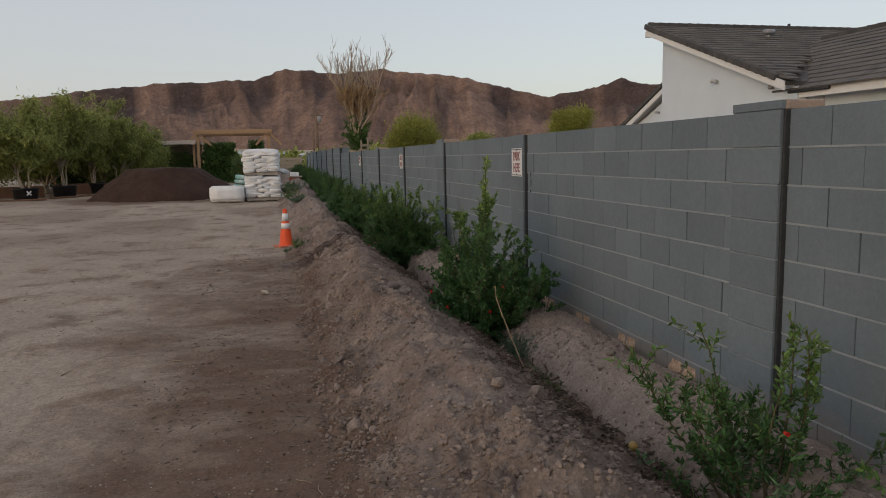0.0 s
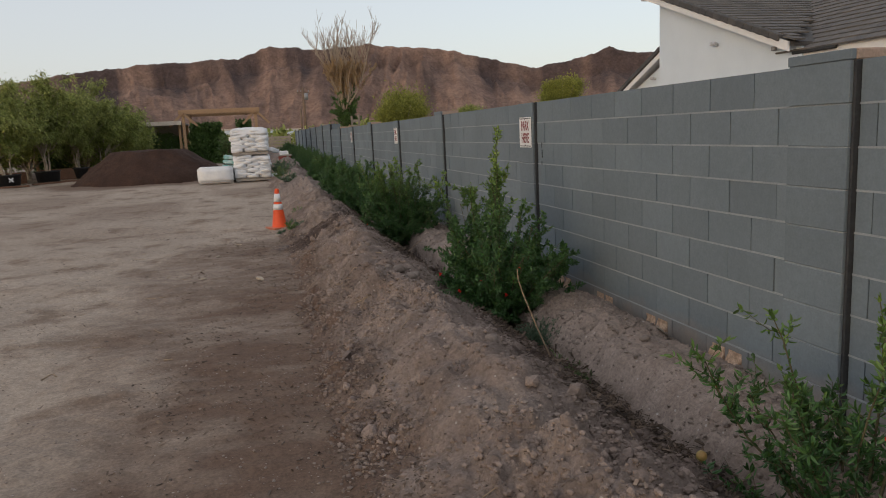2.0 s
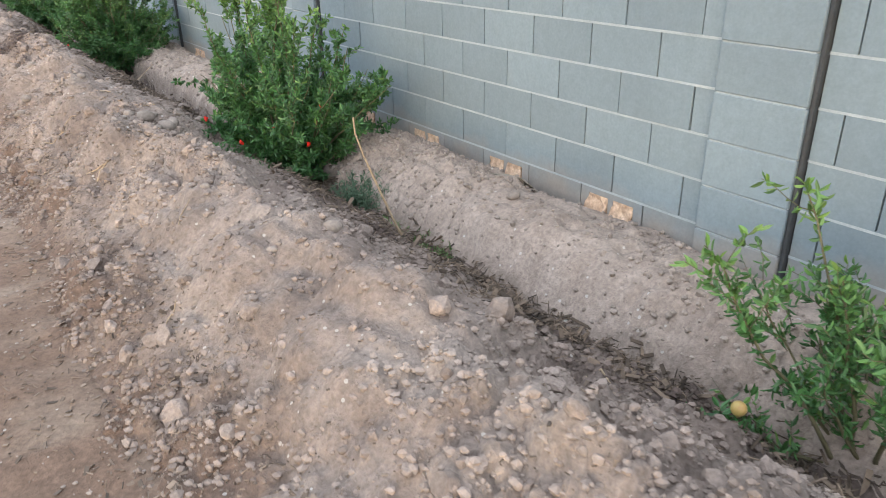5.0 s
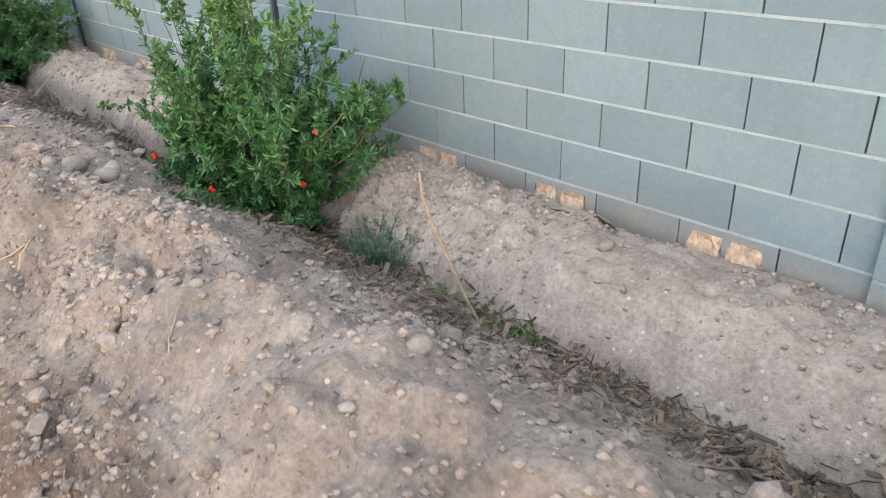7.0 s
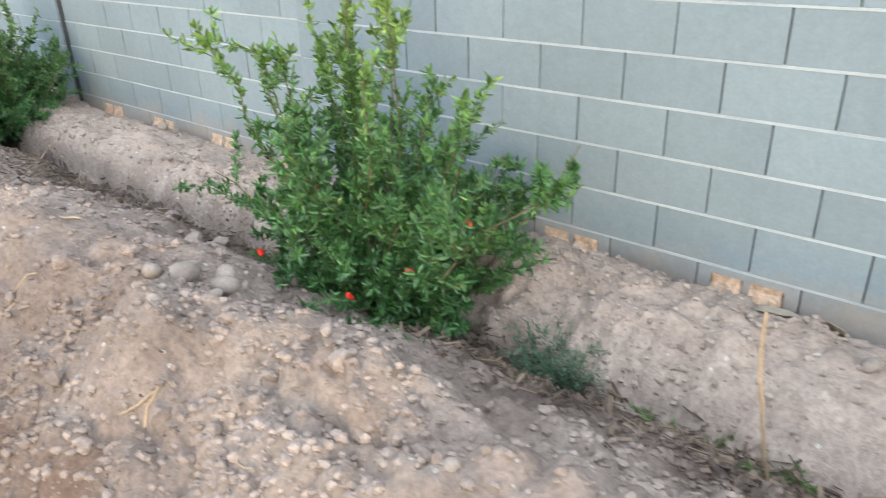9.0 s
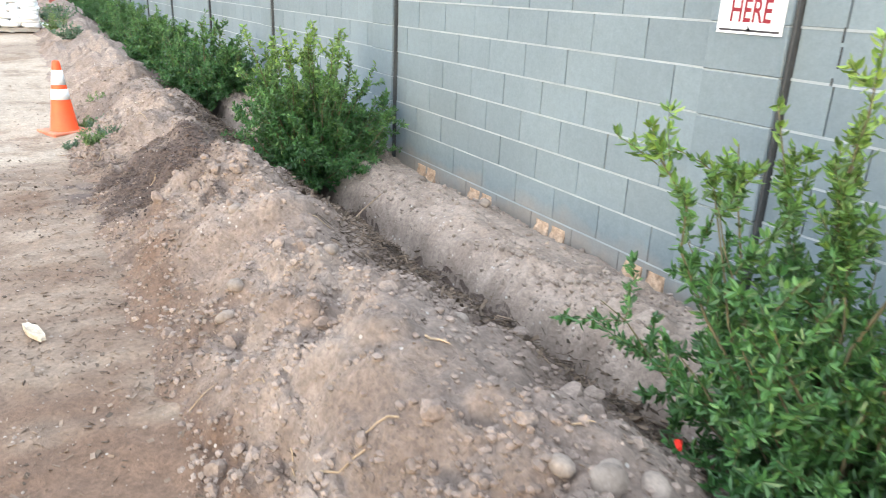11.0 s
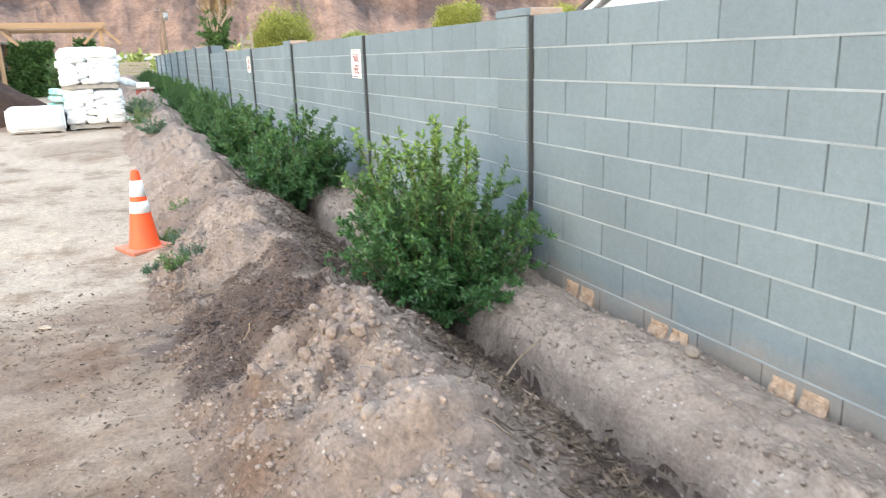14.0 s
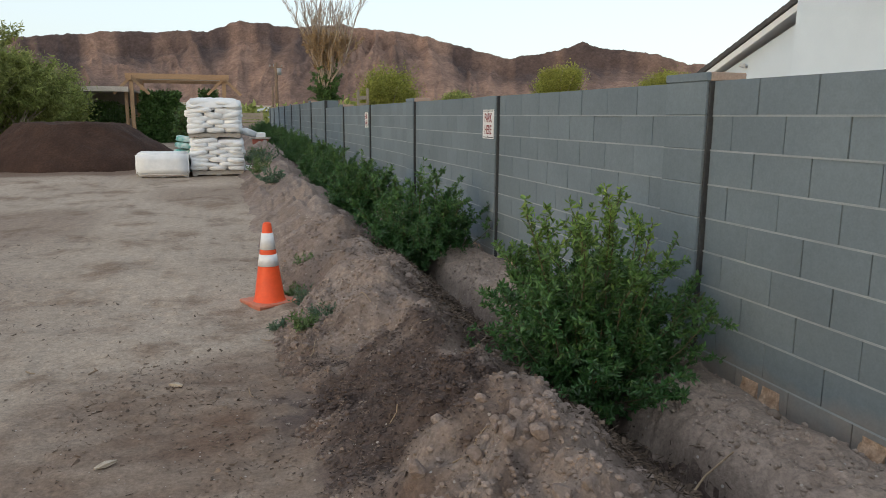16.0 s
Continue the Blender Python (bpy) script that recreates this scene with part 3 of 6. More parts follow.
# mortar body and pale bed joints, a little proud, their highlight painted in
core, beds = [], []
for k, lo, hi, odd, even in BAYS:
    core.append((lo - 0.003, hi + 0.003, TOPZ - 9.5 * CH, TOPZ + raised(lo) - 0.004))
    for c in range(1, 9):
        z = TOPZ - 8 * CH + (c - 1) * CH + raised(lo)
        beds.append((lo, hi, z - J / 2 - 0.001, z + J / 2 + 0.001))
v, f = boxes_arrays(core, WX + 0.022, WX + WT - 0.022)
mesh_object("mortar", v, f, M_CORE, wall)
v, f = boxes_arrays(beds, WX - 0.0015, WX + 0.03)
mesh_object("bed_joint", v, f, M_MORTAR, wall)
for a, b, z0 in weeps:
    # a bottom block laid with two open cells showing tan rubble
    y0, y1, mid, zt = a + JV / 2, b - JV / 2, (a + b) / 2, z0 + CH - J / 2
    bm = bmesh.new()
    box(WX, WX + WT, y0, y1, zt - 0.030, zt, bm=bm)
    for p, q in ((y0, mid - 0.145), (mid - 0.016, mid + 0.016), (mid + 0.145, y1)):
        box(WX, WX + WT, p, q, z0, zt - 0.030, bm=bm)
    part("weep_block", bm, M_BLOCK, wall)
    for s in (-1, 1):
        bm = box(WX - 0.002 + 0.003 * rng.random(), WX + 0.12, mid + s * 0.0805 - 0.0635, mid + s * 0.0805 + 0.0635, z0, zt - 0.0305)
        bmesh.ops.subdivide_edges(bm, edges=bm.edges[:], cuts=5, use_grid_fill=True)
        for vert in bm.verts:
            q = vert.co
            front = q.x < WX + 0.05
            q.x += 0.010 * noise.noise(q * 22) + 0.006 * noise.noise(q * 70) - (0.025 * max(0, 0.03 - q.z) / 0.05 if front else 0)
            q.y += 0.016 * noise.noise(q * 14 + Vector((3, 0, 0))) * (1 if front else 0)
            q.z += 0.016 * noise.noise(q * 14 + Vector((0, 5, 0))) * (1 if front and q.z < zt - 0.05 else 0)
        part("tan_rubble", bm, M_CORE_FILL, wall, "rough tan unpainted block core")

PIL_FRONT = WX - 0.042
for k, y in enumerate(P):
    top = TOPZ + (raised(y + 0.5) if y < 27 or y > 28 else CH)
    pil = thing("pilaster", "grey painted block pilaster set into garden wall", "pilaster", (0, y, 0), group="wall pilasters")
    for c in range(0, 9 + (1 if top > TOPZ + 0.1 else 0)):
        z0 = TOPZ - 9 * CH + c * CH
        key = ("p", k < 5)
        if key not in mesh_cache:
            mesh_cache[key] = unit_mesh("block", PW, 0.40, CH - 0.006, 0.004, M_BLOCK)
        ob = new("block", mesh_cache[key])
        ob.location = (PIL_FRONT + 0.001 * rng.normal(), 0, z0 + 0.003)
        ob.parent = pil
    part("mortar_core", box(PIL_FRONT + 0.006, PIL_FRONT + 0.394, 0.006, PW - 0.006, TOPZ - 9 * CH, top - 0.005), M_MORTAR, pil)
    part("joint_seal", box(PIL_FRONT + 0.016, WX + 0.05, -0.019, -0.002, TOPZ - 9 * CH, top - 0.004, 0.003), M_SEAL, pil, "dark sealant strip")
    if k % 2 == 1 or k == 0:
        part("cap_face", box(PIL_FRONT - 0.006, PIL_FRONT + 0.025, -0.010, PW + 0.006, top - 0.002, top + 0.047, 0.004), M_BLOCK, pil, "grey painted cap edge")
        bm = box(PIL_FRONT + 0.026, PIL_FRONT + 0.27, -0.012, PW + 0.008, top - 0.002, top + 0.048, 0.006)
        for vert in bm.verts:
            vert.co.z += 0.004 * noise.noise(vert.co * 9)
        part("cap_slab", bm, M_CAP if k != 1 else M_CAP, pil, "unpainted tan cap slab")


# dark sealant run on the near pilaster
for dy, z0, z1 in ((0.0, 1.02, 1.10), (0.004, 1.115, 1.17), (0.012, 0.955, 0.985)):
    part("sealant_run", box(PIL_FRONT - 0.004, PIL_FRONT + 0.004, 3.74 + dy, 3.747 + dy, z0 + 0.16, z1 + 0.16, 0.002), M_SEAL, bpy.data.objects["pilaster.001"], "thin dark run of sealant")


def text_mesh(name, body, size, mat_, parent, loc, squeeze=1.0):
    """Flat lettering that faces -x, built with the built-in font."""
    cu = bpy.data.curves.new(name, "FONT")
    cu.body, cu.size, cu.align_x, cu.align_y, cu.offset = body, size, "CENTER", "CENTER", 0.0022
    cu.extrude = 0.0006
    cu.materials.append(mat_)
    ob = new(name, cu)
    ob.parent = parent
    ob.matrix_basis = Matrix.Translation(loc) @ Matrix(((0, 0, -1, 0), (-1, 0, 0, 0), (0, 1, 0, 0), (0, 0, 0, 1))) @ Matrix.Diagonal((squeeze, 1, 1, 1))
    return ob


def sign(y, z):
    s = thing("parking_sign", "white metal sign reading PARK HERE on pilaster", "sign", (PIL_FRONT - 0.006, y, z), group="parking signs")
    W, H = 0.325, 0.305
    part("plate", box(-0.002, 0.002, -W / 2, W / 2, -H / 2, H / 2, 0.0008), M_SIGN, s)
    text_mesh("lettering", "PARK", 0.135, M_SIGN_RED, s, (-0.0034, 0, 0.062), 0.66)
    text_mesh("lettering", "HERE", 0.135, M_SIGN_RED, s, (-0.0034, 0, -0.062), 0.66)
    for zz in (0.138, -0.138):
        part("border_bar", box(-0.0036, -0.0016, -W / 2 + 0.012, W / 2 - 0.012, zz - 0.004, zz + 0.004), M_SIGN_DARK, s)
        bm = bmesh.new()
        sgn = 1 if zz > 0 else -1
        tri = [bm.verts.new((-0.0038, yy, zz + sgn * dz)) for yy, dz in ((-0.013, 0.0), (0.013, 0.0), (0.0, -0.02))]
        bm.faces.new(tri)
        bmesh.ops.solidify(bm, geom=bm.faces[:], thickness=0.001)
        part("arrow", bm, M_SIGN_DARK, s)
    for zz in (0.125, -0.125):
        bm = bmesh.new()
        bmesh.ops.create_cone(bm, cap_ends=True, segments=10, radius1=0.006, radius2=0.004, depth=0.004, matrix=Matrix.Translation((-0.005, 0, zz)) @ Matrix.Rotation(radians(90), 4, "Y"))
        part("bolt", bm, M_METAL, s)
    return s


for y in (P[2] + 0.185, P[4] + 0.185, P[6] + 0.185):
    sign(y, 1.43)

# ---------------------------------------------------------------- distance
SKY_AZ = [-80, -50, -30, -17.6, -13.5, -10.6, -7.9, -5.6, -2.7, -0.7, 1.6, 4, 5.7, 9.2, 11, 13.2, 15.9, 17.2, 21.6, 24.6, 27.5, 28.6, 30.2, 33, 35.2, 45, 80]
SKY_EL = [2, 2.6, 3.2, 4.4, 4.9, 5.4, 5.6, 5.8, 6.0, 6.1, 6.8, 6.7, 6.5, 6.8, 6.55, 6.45, 5.95, 5.6, 4.5, 4.8, 5.6, 5.25, 5.1, 4.7, 4.0, 3.0, 2]
az = np.radians(np.linspace(-78, 78, 1700))
rr = np.concatenate([np.linspace(1450, 2300, 150), np.linspace(2320, 2600, 12)])
A, R = np.meshgrid(az, rr, indexing="ij")
deg = np.degrees(A)
ridge = np.interp(deg, SKY_AZ, SKY_EL) + 0.08 * vnoise(deg, 0 * deg, 1.1, 40) + 0.065 * vnoise(deg, 0 * deg, 0.4, 41) + 0.035 * vnoise(deg, 0 * deg, 0.15, 42)
s = (R - 1450) / 850
HR = np.tan(np.radians(ridge)) * 2300
sx, sy = R * np.sin(A), R * np.cos(A)
env = smooth(0.04, 0.30, s) * smooth(1.0, 0.92, s)
shape = 0.22 * s + 0.78 * smooth(0.15, 1.0, s) ** 1.1
# spurs and gullies running down the face: ridged octaves, each weighted by the one before
cut_, weight, amp = 0 * s, 1.0 + 0 * s, 1.0
lean_ = 0.85 * vnoise(deg, 6 * s, 9, 46)
for k, size in enumerate((4.2, 2.1, 1.05, 0.55, 0.3)):
    u_, w_ = deg + lean_ * 6 * s + 0.4 * size * vnoise(deg, 6 * s, size * 1.2, 80 + k), 6 * s * 0.62
    rid = (1 - np.abs(vnoise(u_, w_, size, 90 + k))) ** 1.4
    cut_ += amp * weight * (1 - rid)
    weight, amp = np.clip(0.45 + 0.7 * rid, 0, 1), amp * 0.68
Z = HR * (shape - env * 0.20 * cut_ * (0.35 + 0.65 * shape))
Z = np.where(s > 1, HR * (1 - 1.2 * (s - 1)), Z) + 0.5
# dark desert varnish, plus gully shade put into the colour where cut_ is deep
varn_shade = np.clip(0.42 * smooth(0.45, 0.9, shape + 0.25 * vnoise(deg, 6 * s, 4, 48)) + 0.55 * vnoise(deg, 3 * s, 2.4, 49) + 0.32 * smooth(0.7, 1.6, cut_) + 0.3 * vnoise(deg, 2 * s, 0.6, 50), 0, 0.95) * smooth(0.15, 0.5, s)
mountain = mesh_object("mountain", np.stack([sx, sy, Z], -1).reshape(-1, 3), grid_faces(len(az), len(rr)), M_ROCK, shade=True, attrs={"varnish_gully_shade": varn_shade.ravel()})
tagged(mountain, "bare reddish-brown desert mountain ridge", "mountain", kind="structure")

# ---------------------------------------------------------------- plants
def leaf_arrays(base, along, side, length, width, young):
    """Folded six-point leaves: two quads each."""
    up = np.cross(along, side)
    L, W = length[:, None], width[:, None]
    v = np.stack([base, base + along * L * 0.35 + side * W * 0.5 + up * W * 0.18, base + along * L * 0.72 + side * W * 0.40 + up * W * 0.12, base + along * L - up * L * 0.10,
                  base + along * L * 0.72 - side * W * 0.40 + up * W * 0.12, base + along * L * 0.35 - side * W * 0.5 + up * W * 0.18], 1)
    f = np.array([[0, 3, 2, 1], [0, 5, 4, 3]])
    n = len(base)
    return v.reshape(-1, 3), (np.arange(n)[:, None, None] * 6 + f[None]).reshape(-1, 4), np.repeat(young, 6)


def unit(a):
    return a / (np.linalg.norm(a, axis=-1, keepdims=True) + 1e-9)


def leaves_on(r, pts, dirs, count_per, length, width, spread, young_fn, droop=0.0):
    """Scatters leaves along polylines: pts (n,k,3)."""
    n, k, _ = pts.shape
    idx = np.repeat(np.arange(n), count_per)
    t = r.random(len(idx)) ** 0.8 * (k - 1.001)
    i = t.astype(int)
    fr = (t - i)[:, None]
    base = pts[idx, i] * (1 - fr) + pts[idx, i + 1] * fr
    d = unit(pts[idx, i + 1] - pts[idx, i])
    rand = unit(r.normal(size=base.shape))
    along = unit(d * (1 - spread) + rand * spread + np.array([0, 0, -droop]))
    side = unit(np.cross(along, unit(r.normal(size=base.shape) * 0.6 + np.array([0, 0, 1.0]))))
    L = length * (0.65 + 0.6 * r.random(len(idx)))
    return leaf_arrays(base, along, side, L, width * (0.7 + 0.5 * r.random(len(idx))), young_fn(base, t / k, r))


def shoots(r, n, base_r, lean_lo, lean_hi, len_lo, len_hi, bend, k=8, az0=0.0, az1=6.283):
    a = az0 + (az1 - az0) * r.random(n)
    lean = np.radians(lean_lo + (lean_hi - lean_lo) * r.random(n))
    L = len_lo + (len_hi - len_lo) * r.random(n)
    d = np.stack([np.cos(a) * np.sin(lean), np.sin(a) * np.sin(lean), np.cos(lean)], -1)
    start = np.stack([np.cos(a), np.sin(a), 0 * a], -1) * base_r * r.random(n)[:, None]
    s = np.linspace(0, 1, k)
    p = start[:, None] + d[:, None] * (L[:, None] * s[None])[..., None]
    p[..., 2] += bend * L[:, None] * s[None] ** 2
    wob = np.cumsum(r.normal(size=p.shape) * 0.018 * L[:, None, None], axis=1)
    return p + wob, d, L


def twigs(r, pts, per, lo, hi, len_lo, len_hi, out=0.6, up=0.4, k=5):
    n, kk, _ = pts.shape
    idx = np.repeat(np.arange(n), per)
    t = (lo + (hi - lo) * r.random(len(idx))) * (kk - 1.001)
    i = t.astype(int)
    fr = (t - i)[:, None]
    start = pts[idx, i] * (1 - fr) + pts[idx, i + 1] * fr
    d0 = unit(pts[idx, i + 1] - pts[idx, i])
    d = unit(d0 * 0.55 + out * unit(r.normal(size=start.shape)) + np.array([0, 0, up]))
    L = len_lo + (len_hi - len_lo) * r.random(len(idx))
    s = np.linspace(0, 1, k)
    p = start[:, None] + d[:, None] * (L[:, None] * s[None])[..., None]
    return p + np.cumsum(r.normal(size=p.shape) * 0.03 * L[:, None, None], axis=1)


def stem_mesh(name, lines, radii, mat_, parent, sides=5):
    chunks = [tube_arrays(p, np.linspace(r0, r1, len(p)), sides) for pts, (r0, r1) in zip(lines, radii) for p in pts]
    v, f = join(chunks)
    return mesh_object(name, v, f, mat_, parent, shade=True)


def flower(parent, at, size, r):
    bm = bmesh.new()
    bmesh.ops.create_cone(bm, cap_ends=True, segments=8, radius1=size * 0.25, radius2=size * 0.5, depth=size, matrix=Matrix.Translation(at) @ Euler(r.normal(size=3) * 0.9).to_matrix().to_4x4())
    for vert in bm.verts:
        vert.co += Vector(r.normal(size=3) * size * 0.10)
    return part("flower", bm, M_FLOWER, parent, "small red trumpet flower")


def bush(seed, at, height, radius, tall, low, per, label, flowers=(), lowper=20, big=1.0, yellow=0.25, rz=0.0, lean=22, fan=None):
    """Pomegranate shrub: upright shoots over a dense leafy skirt."""
    r = np.random.default_rng(seed)
    b = thing("pomegranate_bush", label, "bush", at, rz, group="shrubs along the wall")
    A_, _, _ = shoots(r, tall, 0.10, 3, lean, height * 0.72, height * 1.0, 0.05)
    B_, _, _ = shoots(r, low, 0.12, 30, 82, radius * 0.6, radius * 1.2, 0.25)
    C_, _, _ = shoots(r, low // 2, 0.10, 15, 45, height * 0.4, height * 0.72, 0.05)
    if fan:
        # leaders spread along the trench and stay short across it
        for P_ in (A_, C_):
            side_ = np.abs(P_[:, -1:, :1]) / (height * 0.35)
            P_[..., 2] *= 1 - fan[2] * np.clip(side_[..., 0], 0, 1)
            P_[..., 0] *= fan[0]
            P_[..., 1] *= fan[1]
    ta = twigs(r, A_, 11, 0.2, 0.97, 0.07, 0.22, 0.6, 0.3)
    tb = twigs(r, B_, 9, 0.2, 1.0, 0.10, 0.26, 0.8, 0.25)
    tc = twigs(r, C_, 9, 0.2, 1.0, 0.10, 0.28, 0.7, 0.3)
    tagged(stem_mesh("stemwork", [A_, B_, C_], [(0.009, 0.002), (0.007, 0.002), (0.008, 0.002)], M_STEM, b), kind="stuff")
    tagged(stem_mesh("twiggery", [ta, tb, tc], [(0.002, 0.001)] * 3, M_STEM, b, 3), kind="stuff")

    def young(p, s, q):
        h = np.clip(p[:, 2] / height, 0, 1)
        return np.clip(yellow * 2.2 * smooth(0.45, 1.05, h) * (0.4 + 0.9 * q.random(len(p))) + 0.25 * (q.random(len(p)) > 0.93), 0, 1)

    L, W = 0.041 * big, 0.0155 * big
    sets = [leaves_on(r, A_[:, 2:], None, int(per * 2.5), L, W, 0.62, young), leaves_on(r, ta, None, int(per * 0.7), L, W, 0.62, young),
            leaves_on(r, tb, None, int(lowper * 1.35), L, W, 0.7, young), leaves_on(r, tc, None, int(lowper * 1.35), L, W, 0.68, young)]
    v, f = join([(q[0], q[1]) for q in sets])
    v[:, 2] = np.maximum(v[:, 2], -0.02 + 0.02 * np.sin(v[:, 0] * 40))
    mesh_object("foliage", v, f, M_LEAF, b, attrs={"young": np.concatenate([q[2] for q in sets])})
    for fx, fy, fz in flowers:
        flower(b, (fx * 0.92, fy * 0.92, fz), 0.025, r)
    return b


POM = "leafy green pomegranate shrub growing in the trench"
bush(11, (1.70, 6.70, -0.14), 1.58, 0.58, 17, 46, 44, "tall leafy pomegranate shrub with red flowers, in trench",
     [(-0.45, -0.3, 0.32), (-0.30, -0.48, 0.42), (-0.52, -0.05, 0.25), (-0.1, -0.55, 0.3), (-0.38, -0.35, 0.18), (-0.5, 0.2, 0.38), (0.05, -0.5, 0.5)], lowper=40, yellow=0.42, lean=30, fan=(0.66, 1.25, 0.32))
bush(23, (1.72, 11.2, -0.12), 1.22, 0.60, 22, 72, 40, "full green pomegranate shrub in trench below pilaster", [(-0.40, -0.42, 0.14), (-0.25, -0.50, 0.30), (-0.5, 0.1, 0.3)], lowper=34, yellow=0.25, lean=34)
b0 = bush(5, (1.86, 2.98, -0.15), 0.90, 0.44, 7, 7, 26, "sparse low pomegranate shrub beside the dirt heap", [(-0.05, -0.22, 0.50)], lowper=15, yellow=0.2, lean=33)
bm = bmesh.new()
bmesh.ops.create_uvsphere(bm, u_segments=16, v_segments=10, radius=0.021, matrix=Matrix.Translation((-0.54, 0.16, 0.36)))
for vert in bm.verts:
    if vert.co.z < 0.34:
        vert.co.z -= 0.012
part("fruit", bm, M_FRUIT, b0, "small unripe yellow pomegranate", True)
bush(31, (2.05, 2.05, -0.06), 0.45, 0.42, 3, 12, 24, "low sprawling pomegranate shrub by the wall", lowper=18, yellow=0.1, lean=50)
far_bush = bush(41, (1.70, 15.0, -0.07), 0.98, 0.60, 18, 54, 30, POM, lowper=26, big=1.15, yellow=0.06, lean=42)
far_bush2 = bush(43, (1.66, 17.9, 0.0), 0.92, 0.58, 14, 40, 26, POM, lowper=20, big=1.3, yellow=0.08, lean=28)
for k, y in enumerate((20.5, 22.9, 25.3, 27.6, 29.6, 31.5, 33.5, 36.5, 40.0, 44.0, 48.5)):
    src = far_bush2 if k % 2 else far_bush
    s_ = (0.85, 0.95, 0.8, 0.9)[k % 4]
    copy_thing(src, pose(1.62 + 0.1 * math.sin(k * 2.1), y, float(np.interp(y, [14, 25, 40, 60], [-0.1, 0.2, 0.36, 0.42])), 0, 0, 70 * k) @ Matrix.Scale(s_, 4))


def tuft(name, at, n, height, spread, mat_, label, seed, width=0.006, lean=(5, 60), category="weed"):
    r = np.random.default_rng(seed)
    w = thing(name, label, category, at)
    p, _, _ = shoots(r, n, spread * 0.4, lean[0], lean[1], height * 0.5, height, 0.02, k=5)
    chunks = []
    for line in p:
        chunks.append(tube_arrays(line, np.linspace(0.0016, 0.0006, len(line)), 3))
    v, f = join(chunks)
    mesh_object("stemwork", v, f, mat_, w)
    q = leaves_on(r, p, None, 16, 0.035, width, 0.55, lambda b_, t_, q_: 0 * t_)
    mesh_object("foliage", q[0], q[1], mat_, w)
    return w


def surf(x, y):
    return float(berm_height(np.array([x]), np.array([y]))[0])


def lot(x, y):
    return max(float(lot_height(np.array([x]), np.array([y]))[0]), surf(x, y) if x > -0.15 else -9)


tuft("grey_weed", (1.73, 5.84, surf(1.73, 5.84) - 0.01), 110, 0.27, 0.16, M_WEED, "bushy grey-green weed at the foot of bank", 3)
tuft("low_weed", (1.72, 5.30, surf(1.72, 5.30) - 0.01), 40, 0.13, 0.30, M_GRASS, "low green weed mat in the trench", 4, lean=(40, 85))
tuft("low_weed", (1.75, 5.02, surf(1.75, 5.02) - 0.01), 26, 0.10, 0.22, M_GRASS, "low green weed mat in the trench", 6, lean=(40, 85))
for k, (x, y, h, n) in enumerate(((0.36, 12.75, 0.17, 26), (0.20, 12.55, 0.13, 22), (0.33, 13.55, 0.18, 24), (0.28, 13.9, 0.12, 18), (0.06, 12.95, 0.08, 14), (0.42, 14.4, 0.14, 16),
                                  (0.52, 20.5, 0.35, 40), (0.42, 22.3, 0.35, 44), (0.55, 23.8, 0.4, 44), (0.62, 25.5, 0.35, 36), (0.30, 24.6, 0.25, 30))):
    tuft("weed_clump", (x, y, lot(x, y) - 0.01), n, h, h * 0.8, M_GRASS if k % 2 else M_WEED, "small green weed clump at foot of berm", 60 + k, 0.009 if y < 16 else 0.03, (10, 70))
tuft("weed_clump", (0.34, 2.35, surf(0.34, 2.35) - 0.01), 14, 0.09, 0.08, M_WEED, "small green weed clump at foot of berm", 80)


# ---------------------------------------------------------------- stones, clods, litter on the berm
def scatter_clods(n, seed, xlo, xhi, ylo, yhi, smin, smax, power):
    r = np.random.default_rng(seed)
    x, y = xlo + (xhi - xlo) * r.random(n), ylo + (yhi - ylo) * r.random(n)
    dens = 0.25 + 0.75 * smooth(-0.25, 0.35, vnoise(x, y, 0.55, 61))
    keep = r.random(n) < dens
    x, y = x[keep], y[keep]
    s_ = smin + (smax - smin) * r.random(len(x)) ** power
    return x, y, s_, r


x, y, s_, r = scatter_clods(64000, 71, 0.0, 1.72, 2.0, 15.5, 0.004, 0.019, 2.6)
z = berm_height(x, y)
shapes = np.stack([clod_shape(q, ICO_V) for q in range(12)])
sel = r.integers(0, 12, len(x))
sc = s_[:, None] * (0.75 + 0.5 * r.random((len(x), 3))) * np.array([1, 1, 0.8])
v = shapes[sel] * sc[:, None, :] + np.stack([x, y, z + 0.10 * s_], -1)[:, None]
f = (np.arange(len(x))[:, None, None] * len(ICO_V) + ICO_F[None]).reshape(-1, 3)
tagged(mesh_object("loose_soil", v.reshape(-1, 3), f, M_CLODS, berm, attrs={"mulch": np.repeat(mulch_and_trench_dark(x, y), len(ICO_V))}), kind="stuff")

clod_meshes = []
for q in range(9):
    me = bpy.data.meshes.new("dirt_clod")
    me.from_pydata([tuple(c) for c in clod_shape(100 + q, ICO2_V, 0.36)], [], [tuple(int(i) for i in c) for c in ICO2_F])
    me.polygons.foreach_set("use_smooth", np.zeros(len(me.polygons), bool))
    me.materials.append(M_CLOD)
    clod_meshes.append(me)
x, y, s_, r = scatter_clods(520, 72, 0.12, 1.5, 2.4, 13.2, 0.016, 0.046, 2.0)
x, y, s_ = x[:250], y[:250], s_[:250]
mx, my = 0.92 + 0.22 * r.normal(size=45), 10.1 + 0.3 * r.normal(size=45)
x, y, s_ = np.concatenate([x, mx]), np.concatenate([y, my]), np.concatenate([s_, 0.012 + 0.024 * r.random(45)])
dry = patch_mask(x, y) < 0.4
x, y, s_ = x[dry], y[dry], s_[dry]
z = berm_height(x, y)
